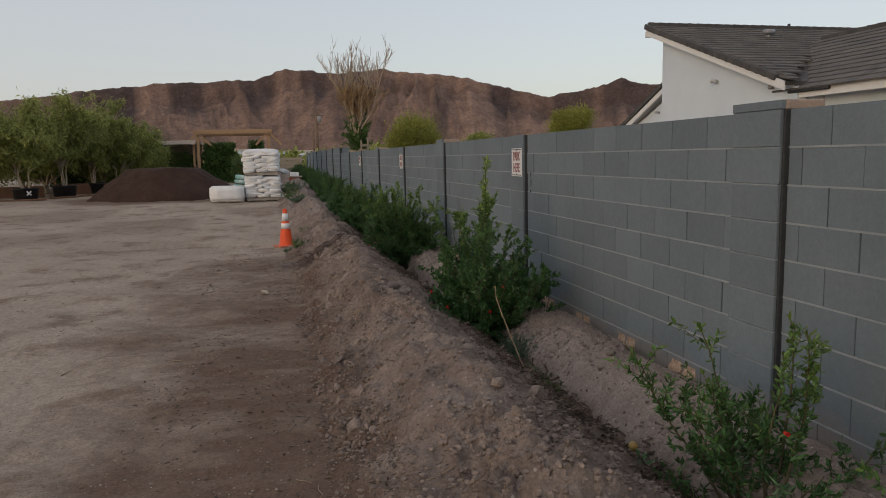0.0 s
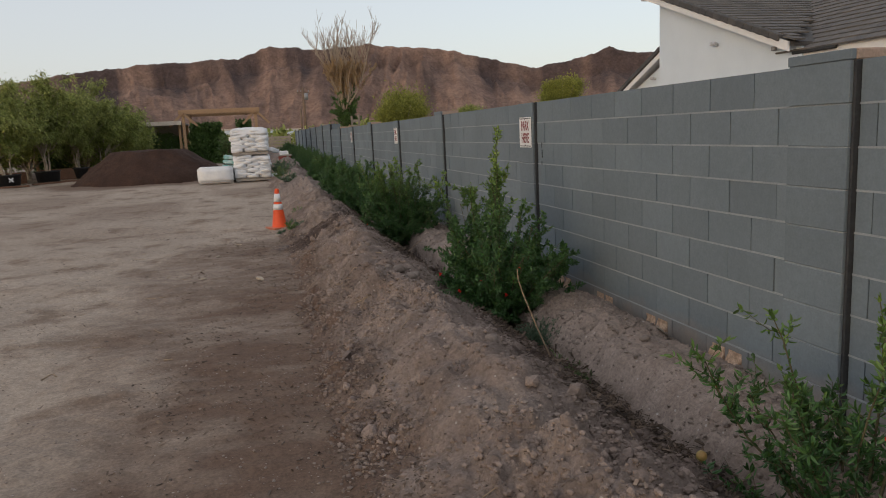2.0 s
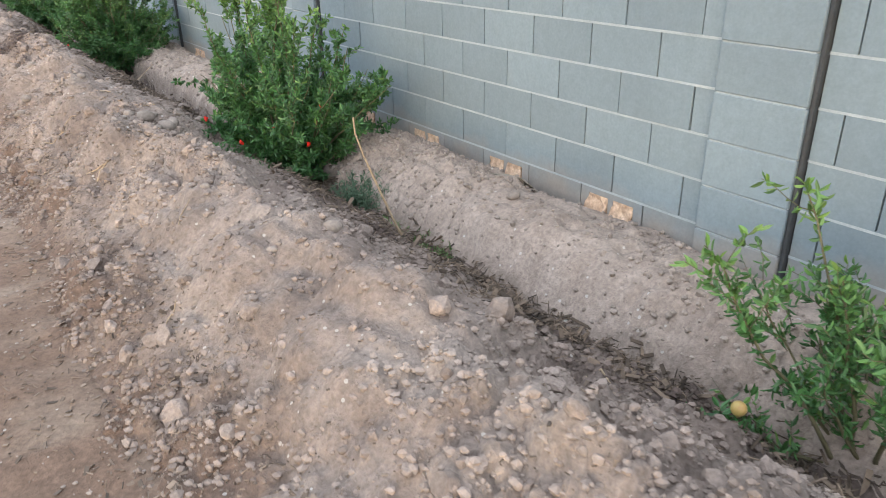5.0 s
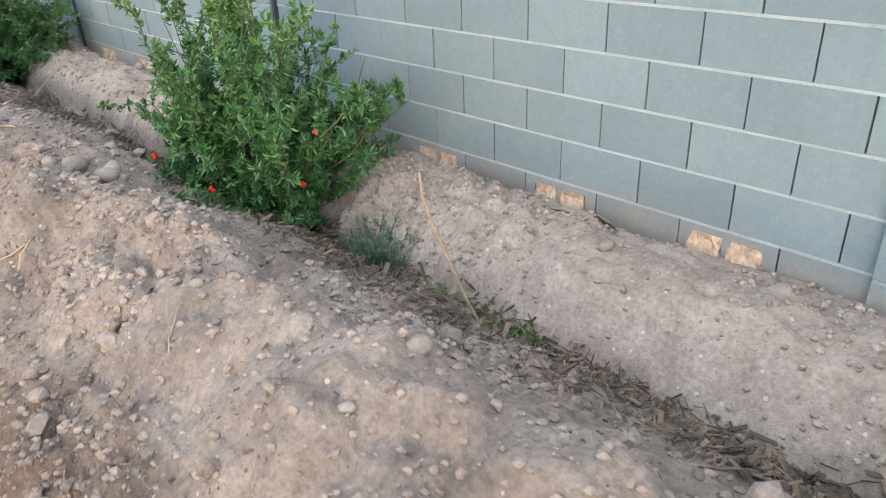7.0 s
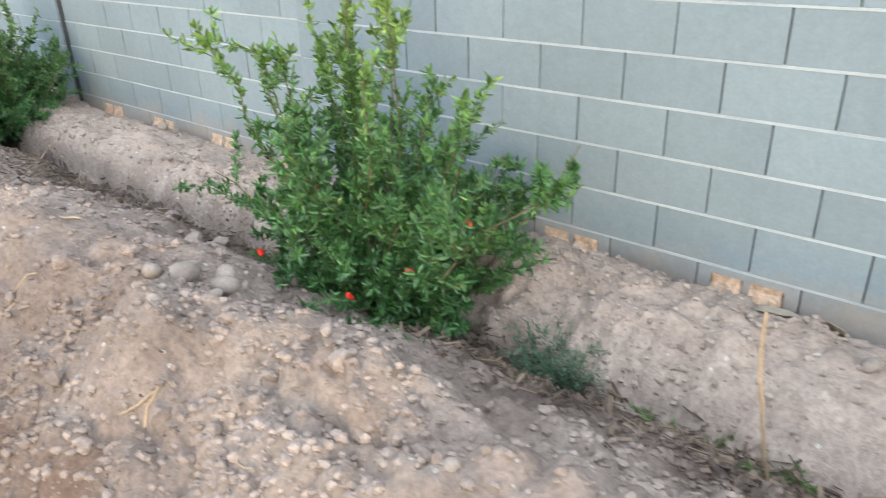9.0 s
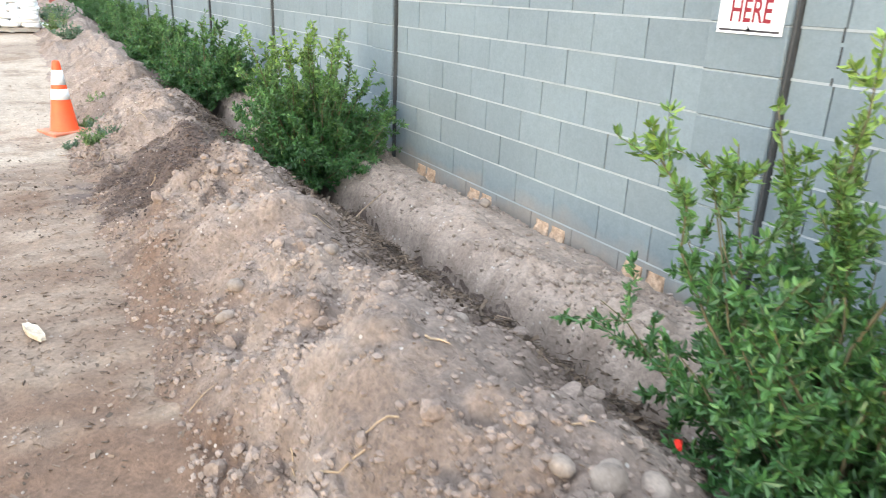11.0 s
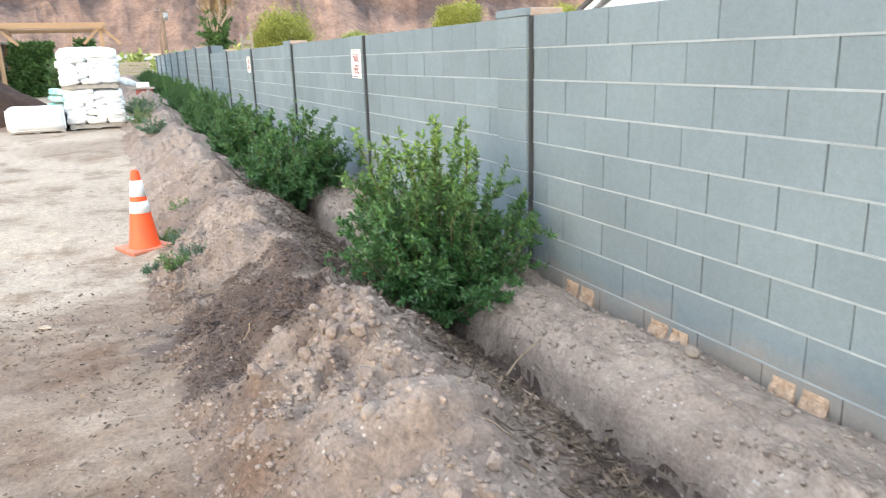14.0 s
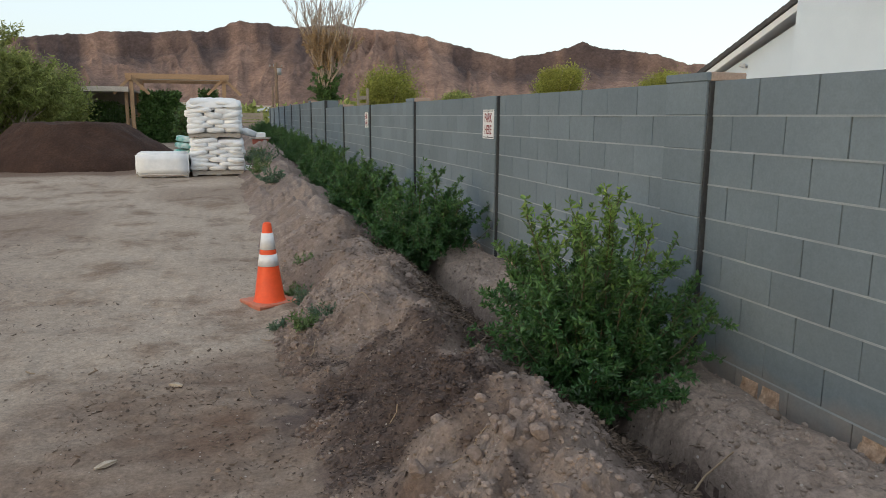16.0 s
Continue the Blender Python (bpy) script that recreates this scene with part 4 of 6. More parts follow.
for q in range(len(x)):
    ob = new("dirt_clod", clod_meshes[q % 9])
    ob.matrix_basis = Matrix.LocRotScale((x[q], y[q], z[q] + 0.14 * s_[q]), Euler(r.random(3) * 6.28), Vector(s_[q] * (0.75 + 0.5 * r.random(3))))
    ob.parent = berm

x, y, s_, r = scatter_clods(16000, 73, 1.79, 2.5, 2.0, 15.5, 0.003, 0.018, 3.2)
z = berm_height(x, y)
sel = r.integers(0, 12, len(x))
sc = s_[:, None] * (0.75 + 0.5 * r.random((len(x), 3)))
v = shapes[sel] * sc[:, None, :] + np.stack([x, y, z + 0.2 * s_], -1)[:, None]
f = (np.arange(len(x))[:, None, None] * len(ICO_V) + ICO_F[None]).reshape(-1, 3)
tagged(mesh_object("grit", v.reshape(-1, 3), f, M_GRIT, bank), kind="stuff")

x, y, s_, r = scatter_clods(9000, 74, -3.4, 0.2, 3.0, 16.0, 0.003, 0.010, 2.8)
z = lot_height(x, y)
sel = r.integers(0, 12, len(x))
sc = s_[:, None] * (0.75 + 0.5 * r.random((len(x), 3))) * np.array([1, 1, 0.7])
v = shapes[sel] * sc[:, None, :] + np.stack([x, y, z + 0.2 * s_], -1)[:, None]
f = (np.arange(len(x))[:, None, None] * len(ICO_V) + ICO_F[None]).reshape(-1, 3)
grit = mesh_object("gravel_crumbs", v.reshape(-1, 3), f, M_GRIT)
tagged(grit, "scattered dirt crumbs and grit on the lot", "gravel", kind="stuff")


def stone(at, size, seed, label="smooth tan river stone on the dirt heap", squash=(1, 0.8, 0.65)):
    r = np.random.default_rng(seed)
    v_ = ICO2_V * (1 + 0.10 * np.stack([vnoise(ICO2_V[:, 0] + 9 * seed, ICO2_V[:, 1] + ICO2_V[:, 2], 0.8, 3)], -1))
    ob = mesh_object("stone", v_, ICO2_F, M_STONE, shade=True)
    ob.matrix_basis = Matrix.LocRotScale(at, Euler(r.random(3) * (0.4, 0.4, 6.28)), Vector(squash) * size)
    return tagged(ob, label, "stone", "stones on the berm")


for k, (x, y, d) in enumerate(((0.46, 8.62, 0.062), (0.38, 8.50, 0.060), (0.50, 8.50, 0.032), (0.86, 8.55, 0.055), (0.62, 9.26, 0.060), (1.20, 8.0, 0.06),
                              (0.85, 6.75, 0.078), (0.93, 6.64, 0.074), (0.78, 6.84, 0.062), (0.99, 6.73, 0.066), (0.90, 6.80, 0.045), (0.78, 6.66, 0.040), (0.86, 6.60, 0.042), (0.70, 6.62, 0.03),
                              (0.75, 5.49, 0.034), (1.01, 4.76, 0.060), (0.72, 4.70, 0.036), (1.02, 5.36, 0.035), (0.64, 6.55, 0.032))):
    stone((x, y, surf(x, y) + d * 0.06), d * 0.72, 200 + k)
for k, (x, y, d) in enumerate(((2.27, 10.35, 0.04), (2.28, 9.5, 0.045), (2.1, 4.9, 0.035), (2.05, 9.2, 0.02), (2.2, 8.9, 0.022))):
    stone((x, y, surf(x, y) + d * 0.3), d, 240 + k, "pale pebble on the soil bank")

# wood and leaf litter
def litter(name, label, x, y, z, lmin, lmax, flat, mat_, seed):
    """Thin chips and sticks lying at the given places."""
    r = np.random.default_rng(seed)
    n = len(x)
    ang, tilt = 6.283 * r.random(n), 0.35 * r.normal(size=n)
    L = lmin + (lmax - lmin) * r.random(n) ** 2
    W = np.where(r.random(n) < 1 - flat, 0.0032, np.minimum(0.006 + 0.012 * r.random(n), L * 0.6))
    d = np.stack([np.cos(ang) * np.cos(tilt), np.sin(ang) * np.cos(tilt), np.abs(np.sin(tilt))], -1)
    sd = unit(np.cross(d, r.normal(size=d.shape) * 0.4 + [0, 0, 1]))
    nrm = np.cross(sd, d)
    c = np.stack([x, y, z], -1)
    v = np.stack([c + d * L[:, None] * a + sd * W[:, None] * b + nrm * 0.0012 * e for a in (-0.5, 0.5) for b in (-0.5, 0.5) for e in (-1, 1)], 1)
    f = np.array([[0, 1, 3, 2], [4, 6, 7, 5], [0, 4, 5, 1], [2, 3, 7, 6], [0, 2, 6, 4], [1, 5, 7, 3]])
    ob = mesh_object(name, v.reshape(-1, 3), (np.arange(n)[:, None, None] * 8 + f[None]).reshape(-1, 4), mat_)
    return tagged(ob, label, "litter", kind="stuff")


r = np.random.default_rng(81)
x, y = 1.60 + 0.13 * r.normal(size=19000), 2.0 + 12.8 * r.random(19000) ** 0.9
x = x - 0.22 * np.abs(r.normal(size=len(x))) * smooth(7.5, 9.0, y)
keep = (x > 1.0) & (x < 1.775)
x, y = x[keep], y[keep]
litter("leaf_litter", "dry brown leaves and wood chips in the trench", x, y, berm_height(x, y) + 0.004 + 0.014 * r.random(len(x)), 0.012, 0.095, 0.4, M_CHIPS_PALE, 82)
x, y = 0.05 + 1.35 * r.random(11000), 2.0 + 12.5 * r.random(11000)
keep = r.random(len(x)) < 0.15 + 0.85 * smooth(0.0, 0.5, vnoise(x, y, 0.5, 62) + 0.35 * smooth(0.8, 1.3, x) + 0.6 * np.exp(-(((x - 0.42) / 0.5) ** 2 + ((y - 11.1) / 0.9) ** 2)))
x, y = x[keep], y[keep]
litter("wood_crumbs", "dark wood crumbs strewn over the dirt heap", x, y, berm_height(x, y) + 0.003, 0.005, 0.026, 0.45, M_CHIP, 84)
x, y = -3.2 + 3.4 * r.random(2800), 3.0 + 14.0 * r.random(2800)
keep = r.random(len(x)) < 0.1 + 0.9 * smooth(-0.1, 0.5, vnoise(x, y, 0.7, 63) + 0.5 * smooth(-1.2, 0, x))
x, y = x[keep], y[keep]
litter("lot_litter", "small brown wood chips strewn on the lot", x, y, lot_height(x, y) + 0.003, 0.006, 0.045, 0.4, M_CHIP, 85)

x, y = 0.35 - 1.5 * r.random(9000) ** 1.6, 2.4 + 10.2 * r.random(9000)
keep = r.random(len(x)) < 0.15 + 0.85 * smooth(-0.2, 0.5, vnoise(x, y, 0.45, 68))
x, y = x[keep], y[keep]
litter("brown_crumbs", "brown leaf bits and bark at the heap's foot", x, y, np.maximum(lot_height(x, y), np.where(x > -0.15, berm_height(x, y), -9)) + 0.003, 0.006, 0.034, 0.5, M_CHIP, 86)

# granular dark mulch spilt over the heap
x, y = 0.50 + 0.42 * r.normal(size=9000), 11.0 + 0.8 * r.normal(size=9000)
keep = (patch_mask(x, y) > 0.25) & (x > -0.15)
x, y = x[keep], y[keep]
litter("spilt_mulch", "dark granular mulch spilt over the heap's flank", x, y, berm_height(x, y) + 0.004, 0.005, 0.022, 0.8, M_CHIP_DARK, 87)


def twig(points, rad, label="dry pale twig lying on the dirt", name="twig"):
    v_, f_ = tube_arrays(np.array(points), np.linspace(rad, rad * 0.6, len(points)), 6)
    return tagged(mesh_object(name, v_, f_, M_TWIG, shade=True), label, "twig", "dry twigs")


r = np.random.default_rng(83)
for k in range(70):
    onlot = k < 34
    x, y = (-2.4 + 2.5 * r.random(), 3.5 + 9.5 * r.random()) if onlot else (0.15 + 1.5 * r.random(), 3.2 + 9.5 * r.random())
    a, L = 6.28 * r.random(), 0.06 + 0.16 * r.random() ** 2
    pts = []
    for q in np.linspace(-0.5, 0.5, 4):
        px, py = x + math.cos(a) * L * q + 0.006 * r.normal(), y + math.sin(a) * L * q + 0.006 * r.normal()
        pts.append((px, py, (lot(px, py) if onlot else surf(px, py)) + 0.006))
    twig(pts, 0.0022 + 0.003 * r.random())
# bent dry reed standing in the trench
twig([(1.52, 4.99, surf(1.52, 4.99) - 0.03), (1.45, 5.01, 0.10), (1.385, 5.02, 0.27), (1.325, 5.03, 0.43), (1.29, 5.03, 0.54), (1.285, 5.03, 0.61)], 0.0062, "bent tan dry reed standing in the trench", "dry_reed")
twig([(1.55, 10.02, surf(1.55, 10.02)), (1.66, 10.06, -0.02), (1.79, 10.05, 0.08)], 0.006, "grey dry stick leaning on the bank")
twig([(1.3, 4.9, surf(1.3, 4.9) + .01), (1.42, 4.85, surf(1.42, 4.85) + .02), (1.6, 4.72, surf(1.6, 4.72) + .03)], 0.004)
for k, (x, y, L, a) in enumerate(((-0.32, 9.0, 0.20, 1.9), (-0.95, 9.35, 0.16, 0.5), (-0.85, 10.98, 0.17, 0.6), (-0.6, 11.9, 0.14, 2.6))):
    bm = box(-L / 2, L / 2, -0.028, 0.028, -0.008, 0.022)
    bmesh.ops.subdivide_edges(bm, edges=bm.edges[:], cuts=4, use_grid_fill=True)
    for vert in bm.verts:
        q = vert.co
        taper = 1 - 0.55 * abs(q.x) / (L / 2)
        q.y *= taper
        q.z *= taper
        q += Vector((noise.noise(q * 40 + Vector((k, 0, 0))), noise.noise(q * 45 + Vector((0, k, 0))), noise.noise(q * 50))) * 0.007
    ob = part("wood_chunk", bm, M_SPLINTER, None, shade=False)
    ob.matrix_basis = pose(x, y, lot(x, y) + 0.012, 0, 0, math.degrees(a)) @ Matrix.Scale(1.0 if k == 0 else 0.6, 4)
    tagged(ob, "splintered pale wood chunk lying on the lot", "wood", "wood chunks")
# torn cardboard on the berm flank and a scrap by the wall
for nm, (x, y), (a, b), lab, col in (("cardboard_scrap", (1.50, 9.72), (0.13, 0.09), "torn tan cardboard scrap on the trench side", M_CAP), ("bark_scrap", (2.36, 5.18), (0.05, 0.15), "grey weathered bark scrap by the wall", M_FENCE)):
    bm = bmesh.new()
    bmesh.ops.create_grid(bm, x_segments=6, y_segments=6, size=0.5)
    for vert in bm.verts:
        q = vert.co
        q.x, q.y = q.x * a * 2 * (1 + 0.15 * noise.noise(q * 3)), q.y * b * 2 * (1 + 0.2 * noise.noise(q * 4 + Vector((5, 0, 0))))
        q.z = surf(x + q.x * 0.7, y + q.y * 0.7) + 0.012 + 0.012 * noise.noise(q * 14)
    bmesh.ops.solidify(bm, geom=bm.faces[:], thickness=0.003)
    ob = part(nm, bm, col)
    ob.location = (x, y, 0)
    tagged(ob, lab, "scrap")


# ---------------------------------------------------------------- traffic cone
def lathe(profile, segs=40):
    bm = bmesh.new()
    rings = [[bm.verts.new((rad * math.cos(6.28318 * k / segs), rad * math.sin(6.28318 * k / segs), zz)) for k in range(segs)] for rad, zz in profile]
    for a, b in zip(rings, rings[1:]):
        for k in range(segs):
            bm.faces.new((a[k], a[(k + 1) % segs], b[(k + 1) % segs], b[k]))
    return bm


cone = thing("traffic_cone", "orange traffic cone with two white reflective bands", "traffic cone", (0.05, 13.76, -0.088), 24)


def cone_r(zz):
    return 0.130 - (0.130 - 0.033) * (zz - 0.035) / 0.675


part("cone_body", lathe([(0.155, 0.034), (0.140, 0.042), (cone_r(0.06), 0.06), (cone_r(0.30), 0.30), (cone_r(0.69), 0.69), (0.030, 0.708), (0.022, 0.712), (0.018, 0.70), (0.018, 0.6)]), M_CONE, cone, shade=True)
for z0, z1 in ((0.345, 0.445), (0.485, 0.625)):
    part("reflective_band", lathe([(cone_r(z0) - 0.001, z0), (cone_r(z0) + 0.0022, z0), (cone_r(z1) + 0.0022, z1), (cone_r(z1) - 0.001, z1)]), M_REFLECT, cone, "scuffed white reflective band", True)
for zz in (0.0, 0.024):
    bm = box(-0.19, 0.19, -0.19, 0.19, zz, zz + 0.02, 0.007, 2)
    bmesh.ops.delete(bm, geom=[], context="VERTS")
    part("base", bm, M_CONE_BASE, cone, "dusty faded orange square base")

# ---------------------------------------------------------------- bag stacks and mulch pile
def pillow(w, d, h, seed):
    r = np.random.default_rng(seed)
    v_ = ICO2_V.copy()
    v_ = np.sign(v_) * np.abs(v_) ** np.array([0.32, 0.32, 0.62])
    v_ = v_ * np.array([w / 2, d / 2, h / 2])
    v_ += 0.016 * np.stack([vnoise(v_[:, 0] + seed, v_[:, 1] + 3 * v_[:, 2], 0.11, q) for q in (1, 2, 3)], -1)
    return v_


bag_meshes = []
for q in range(6):
    me = bpy.data.meshes.new("bag")
    me.from_pydata([tuple(c) for c in pillow(0.54, 0.52, 0.135, 300 + q)], [], [tuple(int(i) for i in c) for c in ICO2_F])
    me.polygons.foreach_set("use_smooth", np.ones(len(me.polygons), bool))
    me.materials.append(M_BAG)
    bag_meshes.append(me)


def pallet(parent, w, d, z0):
    for k in range(3):
        yy = -d / 2 + 0.05 + k * (d - 0.1) / 2
        part("stringer", box(-w / 2, w / 2, yy - 0.02, yy + 0.02, z0 + 0.018, z0 + 0.095), M_PALLET, parent)
    for k in range(6):
        xx = -w / 2 + 0.05 + k * (w - 0.1) / 5
        part("deck_board", box(xx - 0.045, xx + 0.045, -d / 2, d / 2, z0 + 0.096, z0 + 0.114), M_PALLET, parent)
    for k in range(3):
        xx = -w / 2 + 0.05 + k * (w - 0.1) / 2
        part("bottom_board", box(xx - 0.045, xx + 0.045, -d / 2, d / 2, z0, z0 + 0.017), M_PALLET, parent)


def bag_stack(at, layers, label, rz, seed, cover):
    r = np.random.default_rng(seed)
    st = thing("bag_pallet", label, "bag stack", at, rz, group="pallets of bagged soil")
    pallet(st, 1.06, 1.0, 0.0)
    for k in range(layers):
        # courses of two and three bags across break joint
        for i, wide in (((-0.275, 1.06), (0.275, 1.06)) if k % 2 else ((-0.37, 0.70), (0.0, 0.74), (0.37, 0.70))):
            for j in (-1, 1):
                ob = new("bag", bag_meshes[int(r.integers(6))])
                ob.matrix_basis = Matrix.LocRotScale((i + 0.008 * r.normal(), j * 0.262 + 0.012 * r.normal(), 0.114 + 0.050 + k * 0.081), Euler((0.06 * r.normal(), 0.06 * r.normal(), 0.09 * r.normal() + (3.14159 if k % 2 else 0))), Vector((wide, 1.06, 1.0)))
                ob.parent = st
    top = 0.114 + layers * 0.081 + 0.03
    if cover:
        bm = bmesh.new()
        bmesh.ops.create_grid(bm, x_segments=24, y_segments=24, size=0.5)
        for vert in bm.verts:
            q = vert.co
            e = max(abs(q.x), abs(q.y)) / 0.5
            q.x, q.y = q.x * 1.10, q.y * 1.10
            q.z = top + 0.055 * (1 - e ** 4) - 0.14 * max(0, e - 0.86) / 0.14 * (1 + 0.4 * noise.noise(q * 5)) + 0.02 * noise.noise(q * 7)
        bmesh.ops.solidify(bm, geom=bm.faces[:], thickness=0.006)
        part("top_sheet", bm, M_BAG, st, "loose white plastic top sheet", True)
    return st


gb = 0.225
bag_stack((-0.40, 24.35, gb), 8, "pallet stack of white plastic soil bags, lower tier", 2, 401, False)
bag_stack((-0.41, 24.35, gb + 0.80), 8, "pallet stack of white plastic soil bags, upper tier", -2, 402, True)
for k, (x, y, z, a) in enumerate(((0.30, 24.2, 0.33, 20), (0.26, 24.3, 1.14, 50), (-1.10, 24.95, 0.34, 75), (-1.10, 24.92, 0.50, 95), (-1.06, 24.95, 0.66, 80), (-1.03, 24.95, 0.82, 100), (-1.0, 24.95, 0.96, 85))):
    ob = new("soil_bag", bag_meshes[k % 6].copy())
    if k > 1:
        ob.data.materials[0] = M_TEAL
    ob.matrix_basis = pose(x, y, z, 8, 10 if k < 2 else 0, a) @ Matrix.Diagonal((0.7 if k < 2 else 1.0, 0.6 if k < 2 else 1.0, 1.1, 1))
    tagged(ob, "slumped white plastic bag beside the pallet" if k < 2 else "teal printed white soil bag leaning on pallet", "bag", "loose soil bags")
low = thing("wrapped_pallet", "low pallet wrapped in white plastic film", "pallet", (-1.50, 24.15, gb - 0.01), 1)
pallet(low, 1.02, 1.0, 0.0)
bm = box(-0.52, 0.52, -0.515, 0.515, 0.05, 0.50, 0.04, 3)
bmesh.ops.subdivide_edges(bm, edges=bm.edges[:], cuts=3, use_grid_fill=True)
for vert in bm.verts:
    vert.co += Vector((noise.noise(vert.co * 9), noise.noise(vert.co * 9 + Vector((7, 0, 0))), noise.noise(vert.co * 7 + Vector((0, 9, 0))))) * 0.016
part("film_wrap", bm, M_BAG, low, shade=True)


def pile_height(x, y):
    u, w = (x + 3.75) / 2.55, (y - 27.3) / 2.3
    d = np.sqrt(u * u + w * w) + 0.05 * vnoise(x, y, 0.8, 70)
    body = np.clip(1 - d, 0, 1)
    h = 1.06 * np.minimum(1.0, body / 0.52) ** 0.9
    return 0.22 + h + 0.04 * vnoise(x, y, 0.5, 71) * (h > 0.02) + 0.018 * vnoise(x, y, 0.13, 72) + 0.01 * vnoise(x, y, 0.06, 73) - 0.12 * (d > 1.0)


pile = sheet("mulch_mound", np.arange(-6.6, -0.9, 0.05), np.arange(24.7, 29.9, 0.05), pile_height, M_MULCH)
tagged(pile, "large heap of dark brown mulch on the lot", "mulch pile")


# ---------------------------------------------------------------- trees
def tree(name, at, height, crown, seed, label, leaf_mat, leaves=4000, leaf=(0.13, 0.035), trunk_r=0.05, stems=1, droop=0.3, clear=0.35, spread=40, category="tree", bark=None, group="", bend=0.15, lumps=0):
    """Tapered trunk, limbs and a ragged crown of separate leaves."""
    r = np.random.default_rng(seed)
    tr = thing(name, label, category, at, group=group)
    trunk_h = height * clear
    T, _, _ = shoots(r, stems, 0.06 * stems, 0, 6 + 6 * (stems > 1), trunk_h, trunk_h * 1.05, 0.0)
    limbs = []
    for p in T:
        n = max(6, 16 // stems)
        Lb, _, _ = shoots(r, n, 0.0, 6, spread, (height - trunk_h) * 0.6, (height - trunk_h) * 1.02, bend)
        limbs.append(Lb + p[-1] - [0, 0, 0.1 * trunk_h] * r.random((n, 1, 1)))
    limbs = np.concatenate(limbs)
    limbs[..., :2] *= np.where(np.arange(8)[None, :, None] > 0, crown / (0.5 * height) * 0.9 + 0.2, 1.0)
    if lumps:
        limbs[..., :2] *= 0.7
        limbs[..., 2] = trunk_h * 0.8 + (limbs[..., 2] - trunk_h * 0.8) * 0.78
    tw = twigs(r, limbs, 9, 0.25, 1.0, crown * 0.22, crown * 0.55, 0.9, 0.15)
    stem_mesh("trunk", [T], [(trunk_r, trunk_r * 0.7)], bark or M_BARK, tr, 8)
    stem_mesh("limb_frame", [limbs], [(trunk_r * 0.55, trunk_r * 0.12)], bark or M_BARK, tr, 5)

    def young(p, t_, q):
        h = np.clip((p[:, 2] - trunk_h) / (height - trunk_h), 0, 1)
        return np.clip(0.75 * h * q.random(len(p)) + 0.3 * (q.random(len(p)) > 0.9), 0, 1)

    if leaves:
        q = leaves_on(r, tw, None, max(3, leaves // len(tw)), leaf[0], leaf[1], 0.65, young, droop)
        # outer tufts give the crown its rounded, gappy outline
        ends = np.repeat(tw[:, -1], max(2, (2 if lumps else 1) * leaves // len(tw)), axis=0)
        p = ends + r.normal(size=ends.shape) * crown * np.array([0.10, 0.10, 0.085])
        if lumps:
            # full rounded crown: overlapping leafy lumps around the limb ends
            mid_h, half = (height + trunk_h * 0.6) / 2, (height - trunk_h * 0.6) / 2
            u = unit(r.normal(size=(lumps, 3))) * (0.45 + 0.40 * r.random((lumps, 1)))
            cen = u * [crown * 0.72, crown * 0.72, half * 0.80] + [0, 0, mid_h]
            rad = crown * (0.20 + 0.16 * r.random(lumps))
            w_ = r.integers(0, lumps, len(p))
            p = cen[w_] + r.normal(size=p.shape) * (rad[w_] * 0.58)[:, None] * [1, 1, 0.8]
        al = unit(r.normal(size=p.shape) + [0, 0, 0.25 - droop])
        q2 = leaf_arrays(p, al, unit(np.cross(al, r.normal(size=p.shape))), leaf[0] * (0.6 + 0.6 * r.random(len(p))), leaf[1] * (0.7 + 0.5 * r.random(len(p))), young(p, None, r))
        sets = [q2] if lumps else [q, q2]
        v_, f_ = join([(c[0], c[1]) for c in sets])
        v_[:, 2] = np.maximum(v_[:, 2], 0.05)
        mesh_object("crown", v_, f_, leaf_mat, tr, attrs={"young": np.concatenate([c[2] for c in sets])})
    return tr


def pot(parent, rad, h):
    bm = lathe([(rad * 0.86, 0.0), (rad * 0.97, h * 0.9), (rad * 1.04, h * 0.9), (rad * 1.04, h), (rad * 0.95, h), (rad * 0.93, h * 0.85), (0.01, h * 0.85)], 28)
    bmesh.ops.contextual_create(bm, geom=[e for e in bm.edges if all(abs(v_.co.z) < 1e-6 for v_ in e.verts)])
    return part("pot", bm, M_POT, parent, "black plastic nursery pot", True)


def potted(at, height, crown, seed, mark=False):
    t_ = tree("potted_tree", at, height, crown, seed, "multi-stemmed nursery tree in a black plastic pot", M_TREELEAF, 7000, (0.16, 0.036), 0.035, 3, 0.85, 0.24, 52, group="nursery trees")
    for ch in t_.children:
        ch.location.z += 0.38
    pot(t_, 0.43, 0.42)
    if mark:
        for a in (45, -45):
            ob = part("painted_mark", box(-0.10, 0.10, -0.004, 0.004, -0.02, 0.02), M_SIGN, t_)
            ob.matrix_basis = pose(0.22, -0.385, 0.24, 0, a, 30)
    return t_


def zl(y):
    return float(np.interp(y, [14, 25, 40, 60], [-0.08, 0.24, 0.42, 0.48]))


